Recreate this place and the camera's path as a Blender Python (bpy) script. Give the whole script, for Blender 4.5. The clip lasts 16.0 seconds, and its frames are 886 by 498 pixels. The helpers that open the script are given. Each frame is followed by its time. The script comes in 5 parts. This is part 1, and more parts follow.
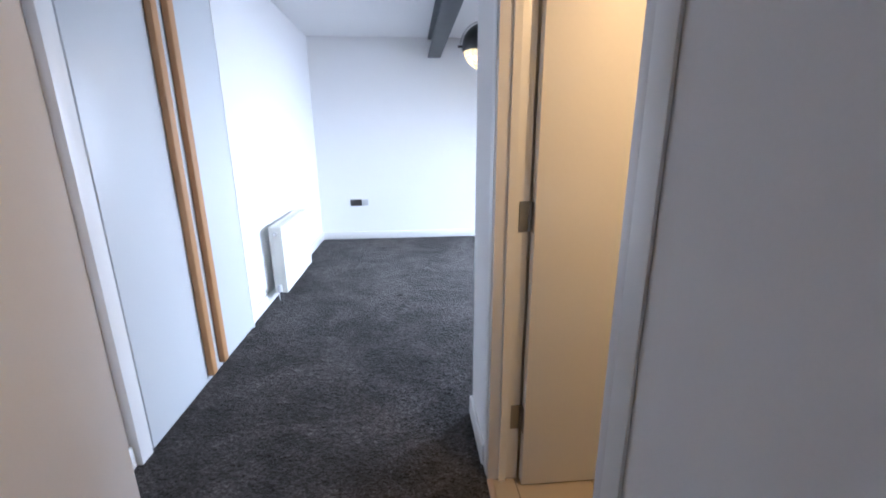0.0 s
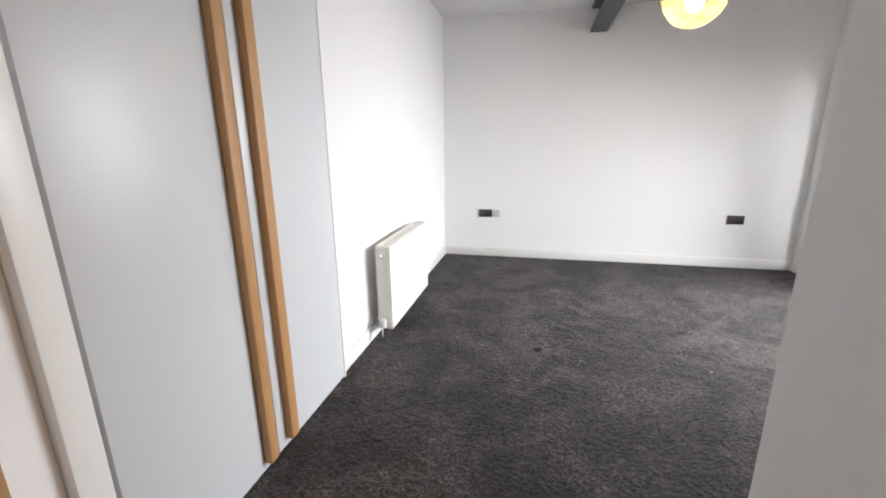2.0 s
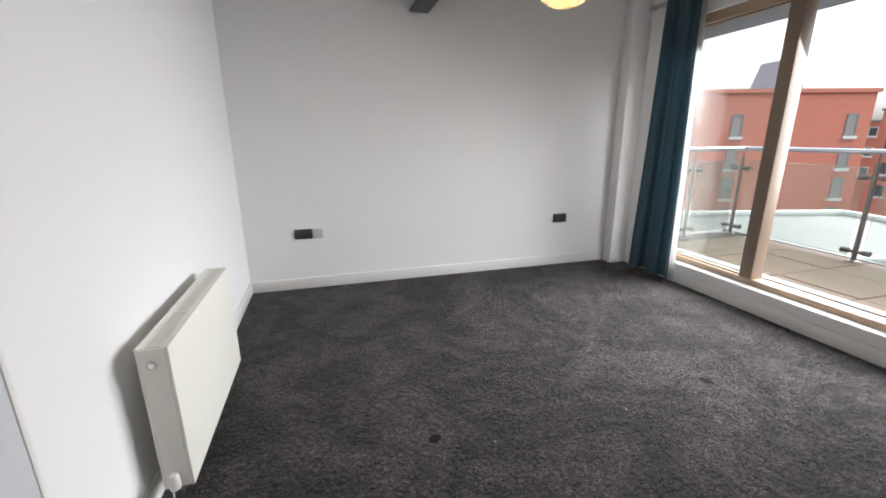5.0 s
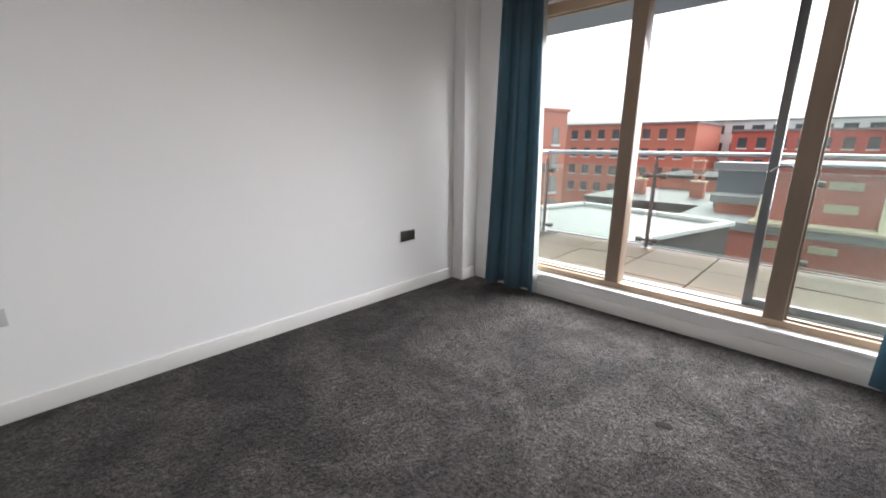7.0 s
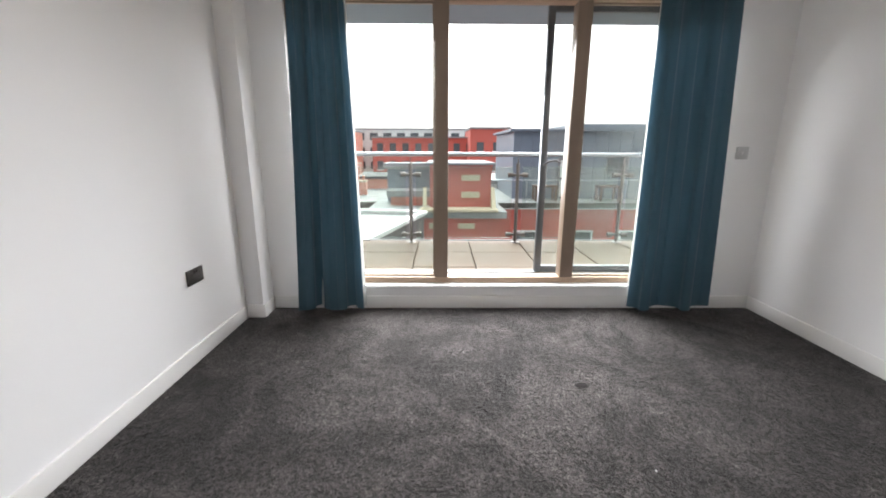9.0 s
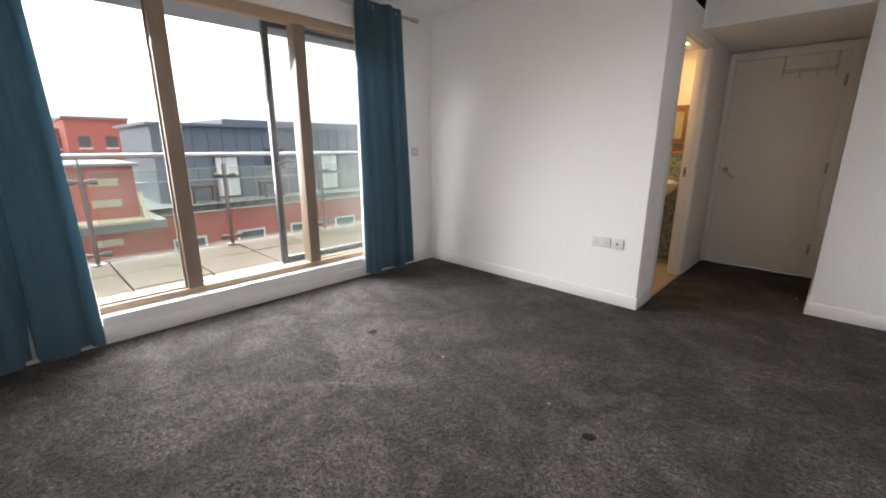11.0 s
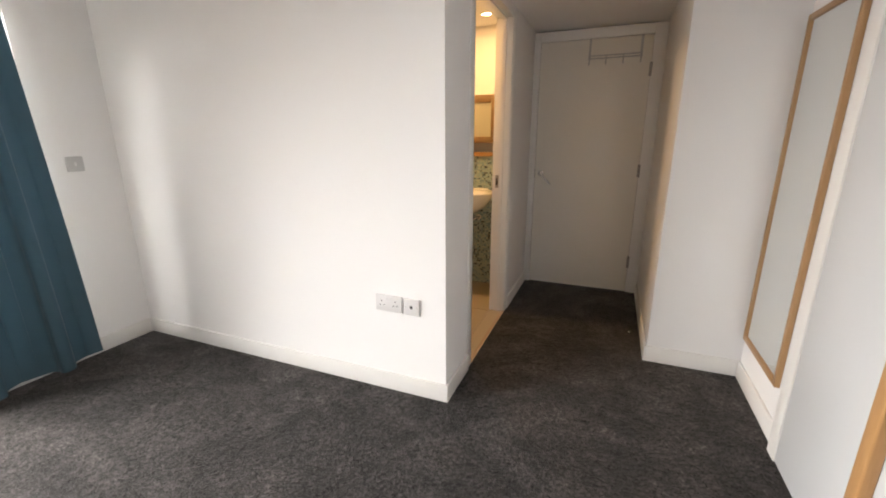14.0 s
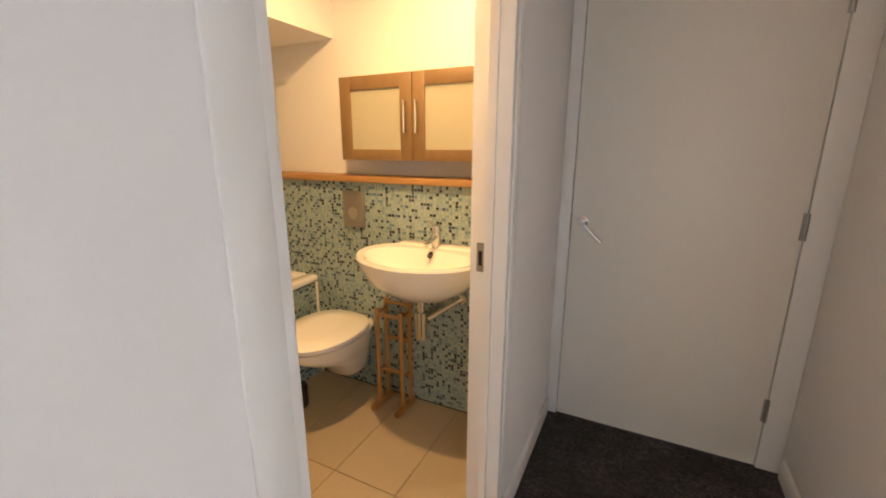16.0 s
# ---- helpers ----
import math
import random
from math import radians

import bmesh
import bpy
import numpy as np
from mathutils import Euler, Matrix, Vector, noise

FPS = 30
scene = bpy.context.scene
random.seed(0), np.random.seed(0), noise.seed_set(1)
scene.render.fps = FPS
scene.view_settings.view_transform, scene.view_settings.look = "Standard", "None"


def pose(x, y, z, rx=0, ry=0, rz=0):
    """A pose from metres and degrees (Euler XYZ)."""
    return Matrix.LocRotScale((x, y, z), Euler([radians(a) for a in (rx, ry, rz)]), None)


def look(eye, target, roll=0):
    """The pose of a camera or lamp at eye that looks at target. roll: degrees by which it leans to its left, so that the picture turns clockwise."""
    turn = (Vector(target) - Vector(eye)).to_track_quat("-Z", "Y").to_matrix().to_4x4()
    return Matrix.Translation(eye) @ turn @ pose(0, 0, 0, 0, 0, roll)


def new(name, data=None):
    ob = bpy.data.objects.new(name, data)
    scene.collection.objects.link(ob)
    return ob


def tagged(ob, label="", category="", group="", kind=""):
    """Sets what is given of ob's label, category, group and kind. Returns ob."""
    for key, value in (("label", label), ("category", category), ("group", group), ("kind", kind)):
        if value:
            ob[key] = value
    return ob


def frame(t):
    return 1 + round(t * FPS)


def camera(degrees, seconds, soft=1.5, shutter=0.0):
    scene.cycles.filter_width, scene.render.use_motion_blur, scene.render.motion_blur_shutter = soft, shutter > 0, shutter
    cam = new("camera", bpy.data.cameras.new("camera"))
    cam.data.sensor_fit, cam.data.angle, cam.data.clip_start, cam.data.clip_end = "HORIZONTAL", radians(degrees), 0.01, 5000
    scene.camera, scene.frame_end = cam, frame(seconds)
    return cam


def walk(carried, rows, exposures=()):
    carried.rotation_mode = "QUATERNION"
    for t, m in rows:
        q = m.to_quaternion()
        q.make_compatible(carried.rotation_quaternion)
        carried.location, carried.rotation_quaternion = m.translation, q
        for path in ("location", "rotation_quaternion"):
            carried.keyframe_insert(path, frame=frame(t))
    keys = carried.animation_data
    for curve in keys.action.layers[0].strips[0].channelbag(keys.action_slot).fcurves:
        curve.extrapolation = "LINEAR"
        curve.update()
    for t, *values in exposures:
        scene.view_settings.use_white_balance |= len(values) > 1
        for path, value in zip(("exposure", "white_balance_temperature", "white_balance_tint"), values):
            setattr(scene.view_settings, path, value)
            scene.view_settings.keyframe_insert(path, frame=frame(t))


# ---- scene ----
cam = camera(94.3, 16.0, soft=1.9)
PATH = [
    (0, (-0.28, -1.716, 1.307), (-0.122, 0.209, 0.786), -0.4),
    (0.5, (-0.306, -1.503, 1.303), (-0.271, 0.427, 0.784), -0.5),
    (1, (-0.357, -1.268, 1.286), (-0.477, 0.660, 0.768), -0.5),
    (1.5, (-0.366, -1.024, 1.259), (-0.663, 0.888, 0.751), -0.8),
    (2, (-0.424, -0.761, 1.251), (-0.859, 1.127, 0.752), -0.6),
    (2.5, (-0.495, -0.584, 1.247), (-1.028, 1.278, 0.747), -0.4),
    (3, (-0.596, -0.424, 1.256), (-1.145, 1.431, 0.748), -0.2),
    (3.5, (-0.652, -0.270, 1.262), (-1.104, 1.611, 0.755), -0.6),
    (4, (-0.718, -0.130, 1.271), (-0.913, 1.791, 0.757), -0.5),
    (4.5, (-0.778, -0.014, 1.278), (-0.615, 1.910, 0.757), -0.4),
    (5, (-0.752, 0.140, 1.290), (-0.232, 1.999, 0.762), -0.4),
    (5.2, (-0.742, 0.215, 1.284), (-0.084, 2.031, 0.759), -0.4),
    (7.5, (-0.648, 1.573, 1.220), (0.922, 2.709, 0.72), 0.2),
    (8, (-0.605, 1.862, 1.204), (1.147, 2.69, 0.706), 0.1),
    (8.5, (-0.633, 2.12, 1.186), (1.259, 2.562, 0.711), 0.2),
    (9, (-0.746, 2.39, 1.192), (1.197, 2.371, 0.718), 0.2),
    (9.5, (-0.838, 2.658, 1.195), (1.038, 2.171, 0.702), 0.4),
    (9.7, (-0.863, 2.765, 1.194), (0.961, 2.1, 0.714), 0.3),
    (11.8, (-1.02, 3.252, 1.261), (0.054, 1.644, 0.751), 0.0),
    (12, (-1.026, 3.224, 1.26), (-0.003, 1.582, 0.752), -0.2),
    (12.5, (-0.978, 2.978, 1.271), (-0.064, 1.273, 0.762), -0.3),
    (13, (-0.875, 2.615, 1.28), (-0.051, 0.869, 0.757), -0.3),
    (13.5, (-0.798, 2.181, 1.311), (-0.038, 0.407, 0.788), -0.3),
    (14, (-0.678, 1.705, 1.312), (0.046, -0.083, 0.786), -0.3),
    (14.5, (-0.623, 1.206, 1.312), (0.09, -0.589, 0.793), -0.3),
    (15, (-0.561, 0.75, 1.303), (0.166, -1.04, 0.786), -0.1),
    (15.5, (-0.487, 0.319, 1.288), (0.292, -1.46, 0.809), 0.3),
    (16, (-0.349, -0.083, 1.321), (0.511, -1.824, 0.842), 0.1),
]
walk(cam, [(t, look(eye, target, roll)) for t, eye, target, roll in PATH],
     [(0, 2.2, 5000, 10), (0.5, 1.95, 4850, 10), (1.0, 1.85, 5500, 10), (1.5, 1.9, 6300, 10), (2, 1.85, 6300, 10), (3, 1.65, 6350, 10), (3.5, 1.65, 6300, 10), (5, 1.25, 6300, 10), (7.5, 1.3, 6300, 10),
      (9.5, 1.6, 6350, 10), (12, 1.65, 6550, 10), (13, 1.9, 6700, 10), (14, 2.15, 6800, 10), (15, 2.25, 6600, 10), (15.5, 2.25, 7100, 10), (16, 2.8, 6400, 10)])

# ---- world, sun, exposure ----
world = bpy.data.worlds.new("overcast_sky")
scene.world = world
world.use_nodes = True
wn = world.node_tree
wn.nodes.clear()
sky = wn.nodes.new("ShaderNodeTexSky")
sky.sky_type = "NISHITA"
sky.sun_disc = False
sky.sun_elevation = radians(45)
sky.sun_rotation = radians(90)
sky.air_density, sky.dust_density, sky.ozone_density = 1.0, 6.0, 1.0
cloud = wn.nodes.new("ShaderNodeHueSaturation")
cloud.inputs["Saturation"].default_value = 0.22
back = wn.nodes.new("ShaderNodeBackground")
back.inputs["Strength"].default_value = 0.125
wout = wn.nodes.new("ShaderNodeOutputWorld")
wn.links.new(sky.outputs[0], cloud.inputs["Color"])
wn.links.new(cloud.outputs[0], back.inputs["Color"])
wn.links.new(back.outputs[0], wout.inputs["Surface"])

sun = new("sun", bpy.data.lights.new("sun", "SUN"))
sun.data.energy, sun.data.angle, sun.data.color = 2.2, radians(140), (1.0, 0.98, 0.96)
sun.matrix_basis = look((10, 0, 20), (0, 0, 0))


def lamp(name, kind, where, watts, colour, size, aim=None):
    ob = new(name, bpy.data.lights.new(name, kind))
    ob.data.energy, ob.data.color = watts, colour
    if kind == "AREA":
        ob.data.shape, ob.data.size = "DISK", size
    else:
        ob.data.shadow_soft_size = size
    ob.matrix_basis = look(where, aim) if aim else pose(*where)
    return ob


WARM = (1.0, 0.57, 0.22)
lamp("bathroom_downlight_lamp", "AREA", (0.30, -1.60, 2.185), 0.6, WARM, 0.06, (0.30, -1.6, 0))
# Added lamp, not a known fitting: brightens the open door leaf and the lobby.
lamp("bathroom_downlight_lamp", "AREA", (0.60, -1.15, 2.185), 3.3, WARM, 0.06, (0.60, -1.15, 0))
wl = new("window_daylight", bpy.data.lights.new("window_daylight", "AREA"))
wl.data.shape, wl.data.size, wl.data.size_y, wl.data.energy, wl.data.color = "RECTANGLE", 3.0, 1.5, 58, (1.0, 0.985, 1.0)
wl.data.spread = radians(128)
wl.matrix_basis = look((2.68, 1.9, 1.36), (2.68 - math.cos(radians(38)), 1.9, 1.36 - math.sin(radians(38))))
lamp("pendant_bulb_lamp", "POINT", (0.39, 2.07, 1.985), 2.2, (1.0, 0.74, 0.42), 0.035)


# ---- materials ----
def mat(name, colour, rough=0.6, metal=0.0, vary=0.12, scale=6.0, fine=120.0, bump=0.05, dist=0.002, second=None,
        coat=0.0, spec=0.5, sheen=0.0, stretch=(1, 1, 1), island=0.0):
    m = bpy.data.materials.new(name)
    m.use_nodes = True
    t = m.node_tree
    b = t.nodes["Principled BSDF"]
    b.inputs["Metallic"].default_value = metal
    b.inputs["Coat Weight"].default_value = coat
    b.inputs["Specular IOR Level"].default_value = spec
    b.inputs["Sheen Weight"].default_value = sheen
    co = t.nodes.new("ShaderNodeTexCoord")
    mp = t.nodes.new("ShaderNodeMapping")
    mp.inputs["Scale"].default_value = stretch
    t.links.new(co.outputs["Object"], mp.inputs["Vector"])
    n1 = t.nodes.new("ShaderNodeTexNoise")
    n1.inputs["Scale"].default_value, n1.inputs["Detail"].default_value = scale, 5
    n2 = t.nodes.new("ShaderNodeTexNoise")
    n2.inputs["Scale"].default_value, n2.inputs["Detail"].default_value = fine, 3
    for n in (n1, n2):
        t.links.new(mp.outputs[0], n.inputs["Vector"])
    mix = t.nodes.new("ShaderNodeMix")
    mix.data_type = "RGBA"
    c = Vector(colour)
    d = Vector(second) if second else c * (1 - vary * 2)
    mix.inputs["A"].default_value = (*d, 1)
    mix.inputs["B"].default_value = (*c, 1)
    add = t.nodes.new("ShaderNodeMath")
    add.operation = "MULTIPLY_ADD"
    add.inputs[1].default_value, add.inputs[2].default_value = 0.6, -0.05
    t.links.new(n1.outputs["Fac"], add.inputs[0])
    add2 = t.nodes.new("ShaderNodeMath")
    add2.operation = "MULTIPLY_ADD"
    add2.inputs[1].default_value = 0.6
    t.links.new(n2.outputs["Fac"], add2.inputs[0])
    t.links.new(add.outputs[0], add2.inputs[2])
    t.links.new(add2.outputs[0], mix.inputs["Factor"])
    out = mix.outputs["Result"]
    if island:
        info = t.nodes.new("ShaderNodeObjectInfo")
        hsv = t.nodes.new("ShaderNodeHueSaturation")
        mr = t.nodes.new("ShaderNodeMapRange")
        mr.inputs["To Min"].default_value, mr.inputs["To Max"].default_value = 1 - island, 1 + island
        t.links.new(info.outputs["Random"], mr.inputs["Value"])
        t.links.new(mr.outputs[0], hsv.inputs["Value"])
        t.links.new(out, hsv.inputs["Color"])
        out = hsv.outputs[0]
    t.links.new(out, b.inputs["Base Color"])
    rr = t.nodes.new("ShaderNodeMapRange")
    rr.inputs["To Min"].default_value, rr.inputs["To Max"].default_value = max(0.02, rough - 0.08), min(1, rough + 0.08)
    t.links.new(n1.outputs["Fac"], rr.inputs["Value"])
    t.links.new(rr.outputs[0], b.inputs["Roughness"])
    if bump:
        bp = t.nodes.new("ShaderNodeBump")
        bp.inputs["Strength"].default_value, bp.inputs["Distance"].default_value = bump, dist
        t.links.new(n2.outputs["Fac"], bp.inputs["Height"])
        t.links.new(bp.outputs[0], b.inputs["Normal"])
    return m


def glass(name, tint=(0.93, 0.97, 0.95), rough=0.0, gloss=1.0, milk=0.0, lit=False):
    """A thin pane: clear, with a reflection that grows at grazing angles, and by milk a little dirt and painted haze.
    """
    m = bpy.data.materials.new(name)
    m.use_nodes = True
    t = m.node_tree
    t.nodes.clear()
    out = t.nodes.new("ShaderNodeOutputMaterial")
    tr = t.nodes.new("ShaderNodeBsdfTransparent")
    tr.inputs[0].default_value = (*tint, 1)
    gl = t.nodes.new("ShaderNodeBsdfGlossy")
    gl.inputs["Roughness"].default_value = rough
    fr = t.nodes.new("ShaderNodeFresnel")
    fr.inputs["IOR"].default_value = 1.45
    mu = t.nodes.new("ShaderNodeMath")
    mu.operation = "MULTIPLY"
    mu.inputs[1].default_value = gloss
    mx = t.nodes.new("ShaderNodeMixShader")
    t.links.new(fr.outputs[0], mu.inputs[0])
    t.links.new(mu.outputs[0], mx.inputs[0])
    t.links.new(tr.outputs[0], mx.inputs[1])
    t.links.new(gl.outputs[0], mx.inputs[2])
    last = mx
    if milk:
        df = t.nodes.new("ShaderNodeBsdfTranslucent" if lit else "ShaderNodeBsdfDiffuse")
        df.inputs[0].default_value = (*tint, 1) if lit else (0.74, 0.72, 0.66, 1)
        no = t.nodes.new("ShaderNodeTexNoise")
        no.inputs["Scale"].default_value, no.inputs["Detail"].default_value = 3.0, 6
        mm = t.nodes.new("ShaderNodeMath")
        mm.operation = "MULTIPLY"
        mm.inputs[1].default_value = milk
        t.links.new(no.outputs["Fac"], mm.inputs[0])
        m2 = t.nodes.new("ShaderNodeMixShader")
        t.links.new(mm.outputs[0], m2.inputs[0])
        t.links.new(mx.outputs[0], m2.inputs[1])
        t.links.new(df.outputs[0], m2.inputs[2])
        last = m2
    t.links.new(last.outputs[0], out.inputs[0])
    return m


def glow(name, colour, strength):
    m = bpy.data.materials.new(name)
    m.use_nodes = True
    b = m.node_tree.nodes["Principled BSDF"]
    b.inputs["Base Color"].default_value = (0.8, 0.8, 0.8, 1)
    b.inputs["Emission Color"].default_value = (*colour, 1)
    b.inputs["Emission Strength"].default_value = strength
    return m


def wood(name, light, dark, axis=2, rough=0.45):
    s = [9, 9, 9]
    s[axis] = 0.7
    return mat(name, light, rough, second=dark, scale=3.0, fine=28.0, bump=0.08, stretch=s)


def carpet_material():
    """Short twisted pile: dark tufts with lighter tips, brushed into broad patches."""
    m = mat("charcoal_carpet", (0.078, 0.070, 0.067), 0.95, second=(0.017, 0.015, 0.0145), scale=9.0, fine=150, bump=1.0, dist=0.022, spec=0.12, sheen=0.13)
    t = m.node_tree
    b = t.nodes["Principled BSDF"]
    b.inputs["Sheen Roughness"].default_value = 0.4
    co = t.nodes["Texture Coordinate"]
    tuft = t.nodes.new("ShaderNodeTexNoise")
    tuft.inputs["Scale"].default_value, tuft.inputs["Detail"].default_value, tuft.inputs["Roughness"].default_value = 105, 8, 0.75
    big = t.nodes.new("ShaderNodeTexNoise")
    big.inputs["Scale"].default_value, big.inputs["Detail"].default_value, big.inputs["Distortion"].default_value = 1.7, 8, 1.8
    mid = t.nodes.new("ShaderNodeTexNoise")
    mid.inputs["Scale"].default_value, mid.inputs["Detail"].default_value, mid.inputs["Distortion"].default_value = 14, 5, 0.8
    clump = t.nodes.new("ShaderNodeTexNoise")
    clump.inputs["Scale"].default_value, clump.inputs["Detail"].default_value, clump.inputs["Roughness"].default_value = 48, 3, 0.6
    for n in (tuft, big, mid, clump):
        t.links.new(co.outputs["Object"], n.inputs["Vector"])

    def spread(src, a, b_, lo, hi):
        n = t.nodes.new("ShaderNodeMapRange")
        n.inputs["From Min"].default_value, n.inputs["From Max"].default_value = a, b_
        n.inputs["To Min"].default_value, n.inputs["To Max"].default_value = lo, hi
        t.links.new(src.outputs["Fac"], n.inputs["Value"])
        return n

    def times(a, b_):
        n = t.nodes.new("ShaderNodeMath")
        n.operation = "MULTIPLY"
        t.links.new(a.outputs[0], n.inputs[0])
        t.links.new(b_.outputs[0], n.inputs[1])
        return n

    # brushed patches, scuffs and single tufts
    cell = t.nodes.new("ShaderNodeTexVoronoi")
    cell.inputs["Scale"].default_value = 190
    t.links.new(co.outputs["Object"], cell.inputs["Vector"])
    grey = t.nodes.new("ShaderNodeSeparateColor")
    t.links.new(cell.outputs["Color"], grey.inputs[0])
    speck = t.nodes.new("ShaderNodeMapRange")
    speck.inputs["To Min"].default_value, speck.inputs["To Max"].default_value = 0.15, 2.0
    t.links.new(grey.outputs[0], speck.inputs["Value"])
    value = times(times(speck, spread(clump, 0.34, 0.66, 0.5, 1.5)), times(times(spread(big, 0.40, 0.62, 0.62, 1.40), spread(mid, 0.3, 0.7, 0.70, 1.30)), spread(tuft, 0.36, 0.66, 0.5, 1.5)))
    hsv = t.nodes.new("ShaderNodeHueSaturation")
    src = b.inputs["Base Color"].links[0].from_socket
    t.links.new(src, hsv.inputs["Color"])
    t.links.new(value.outputs[0], hsv.inputs["Value"])
    t.links.new(hsv.outputs[0], b.inputs["Base Color"])
    bp = [n for n in t.nodes if n.bl_idname == "ShaderNodeBump"][0]
    add = t.nodes.new("ShaderNodeMath")
    add.operation = "MULTIPLY_ADD"
    add.inputs[1].default_value = 1.5
    t.links.new(mid.outputs["Fac"], add.inputs[0])
    t.links.new(tuft.outputs["Fac"], add.inputs[2])
    pile = t.nodes.new("ShaderNodeMath")
    pile.operation = "MULTIPLY_ADD"
    pile.inputs[1].default_value = 1.4
    t.links.new(clump.outputs["Fac"], pile.inputs[0])
    t.links.new(add.outputs[0], pile.inputs[2])
    t.links.new(pile.outputs[0], bp.inputs["Height"])
    return m


def brick_material(name, a, b, grey):
    """Far brickwork: courses of 75 mm, seen from across a yard."""
    m = mat(name, a, 0.85, second=b, scale=0.6, fine=20, bump=0.0)
    t = m.node_tree
    p = t.nodes["Principled BSDF"]
    br = t.nodes.new("ShaderNodeTexBrick")
    br.inputs["Color1"].default_value, br.inputs["Color2"].default_value, br.inputs["Mortar"].default_value = (*a, 1), (*b, 1), (*grey, 1)
    br.inputs["Scale"].default_value = 1.0
    br.inputs["Brick Width"].default_value, br.inputs["Row Height"].default_value, br.inputs["Mortar Size"].default_value = 0.225, 0.075, 0.008
    co = t.nodes["Texture Coordinate"]
    sep = t.nodes.new("ShaderNodeSeparateXYZ")
    com = t.nodes.new("ShaderNodeCombineXYZ")
    ad = t.nodes.new("ShaderNodeMath")
    t.links.new(co.outputs["Object"], sep.inputs[0])
    t.links.new(sep.outputs[0], ad.inputs[0])
    t.links.new(sep.outputs[1], ad.inputs[1])
    t.links.new(ad.outputs[0], com.inputs[0])
    t.links.new(sep.outputs[2], com.inputs[1])
    t.links.new(com.outputs[0], br.inputs["Vector"])
    mx = t.nodes.new("ShaderNodeMix")
    mx.data_type = "RGBA"
    mx.inputs["Factor"].default_value = 0.55
    src = p.inputs["Base Color"].links[0].from_socket
    t.links.new(br.outputs["Color"], mx.inputs["A"])
    t.links.new(src, mx.inputs["B"])
    t.links.new(mx.outputs["Result"], p.inputs["Base Color"])
    return m


def mosaic_material():
    m = bpy.data.materials.new("glass_mosaic")
    m.use_nodes = True
    t = m.node_tree
    b = t.nodes["Principled BSDF"]
    geo = t.nodes.new("ShaderNodeNewGeometry")
    r = t.nodes.new("ShaderNodeValToRGB")
    r.color_ramp.interpolation = "CONSTANT"
    stops = [(0.0, (0.37, 0.46, 0.43)), (0.36, (0.30, 0.41, 0.42)), (0.60, (0.24, 0.36, 0.41)), (0.73, (0.13, 0.24, 0.31)), (0.82, (0.05, 0.09, 0.125)), (0.91, (0.02, 0.03, 0.045))]
    e = r.color_ramp.elements
    e[0].position, e[0].color = stops[0][0], (*stops[0][1], 1)
    e[1].position, e[1].color = stops[1][0], (*stops[1][1], 1)
    for p, c in stops[2:]:
        x = e.new(p)
        x.color = (*c, 1)
    t.links.new(geo.outputs["Random Per Island"], r.inputs["Fac"])
    t.links.new(r.outputs["Color"], b.inputs["Base Color"])
    b.inputs["Roughness"].default_value = 0.16
    return m


WHITE_WALL = mat("white_wall_paint", (0.83, 0.825, 0.825), 0.75, vary=0.025, scale=1.1, fine=190, bump=0.12, dist=0.001, spec=0.25)
CEILING_PAINT = mat("ceiling_paint", (0.815, 0.81, 0.81), 0.9, vary=0.02, scale=1.5, fine=150, bump=0.08, spec=0.2)
GLOSS_WHITE = mat("white_gloss_paint", (0.80, 0.79, 0.77), 0.32, vary=0.02, scale=2, fine=60, bump=0.05, dist=0.001)
DOOR_PAINT = mat("cream_door_paint", (0.80, 0.77, 0.705), 0.45, vary=0.03, scale=1.5, fine=80, bump=0.05)
LAMINATE = mat("pale_grey_laminate", (0.62, 0.64, 0.66), 0.35, vary=0.02, scale=1.0, fine=70, bump=0.03)
BEECH = wood("beech_trim", (0.52, 0.30, 0.13), (0.38, 0.20, 0.08))
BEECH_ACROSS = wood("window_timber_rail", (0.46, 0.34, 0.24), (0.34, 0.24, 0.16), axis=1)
# Same timber as the rails; the uprights' backlit shade is put into this colour.
BACKLIT_WOOD = wood("backlit_window_timber", (0.27, 0.20, 0.15), (0.19, 0.14, 0.10))
MIRROR_WOOD = wood("oak_frame", (0.42, 0.25, 0.12), (0.30, 0.17, 0.08))
CABINET_WOOD = wood("walnut_cabinet", (0.24, 0.15, 0.07), (0.16, 0.095, 0.042))
TABLE_WOOD = wood("dark_garden_timber", (0.10, 0.055, 0.035), (0.06, 0.032, 0.02))
SHELF_WOOD = wood("oak_shelf", (0.42, 0.24, 0.09), (0.30, 0.16, 0.06), axis=0)
BAMBOO = wood("bamboo", (0.42, 0.24, 0.08), (0.30, 0.15, 0.05))
CARPET = carpet_material()
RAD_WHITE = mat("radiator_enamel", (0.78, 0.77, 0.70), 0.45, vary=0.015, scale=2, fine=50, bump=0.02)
# Radiator enamel with shade put into its colour: convector, brackets, vent plug.
RAD_SHADE = mat("shaded_radiator_enamel", (0.62, 0.61, 0.57), 0.4, vary=0.02, bump=0.02)
CHROME = mat("chrome", (0.72, 0.72, 0.72), 0.12, 1.0, vary=0.02, bump=0.0)
STEEL = mat("brushed_steel", (0.50, 0.50, 0.50), 0.32, 1.0, vary=0.05, fine=200, bump=0.03)
DARK_STEEL = mat("dark_nickel", (0.10, 0.095, 0.09), 0.3, 0.8, vary=0.05, bump=0.02)
HINGE_STEEL = mat("satin_hinge", (0.38, 0.37, 0.35), 0.38, 1.0, vary=0.06, bump=0.02)
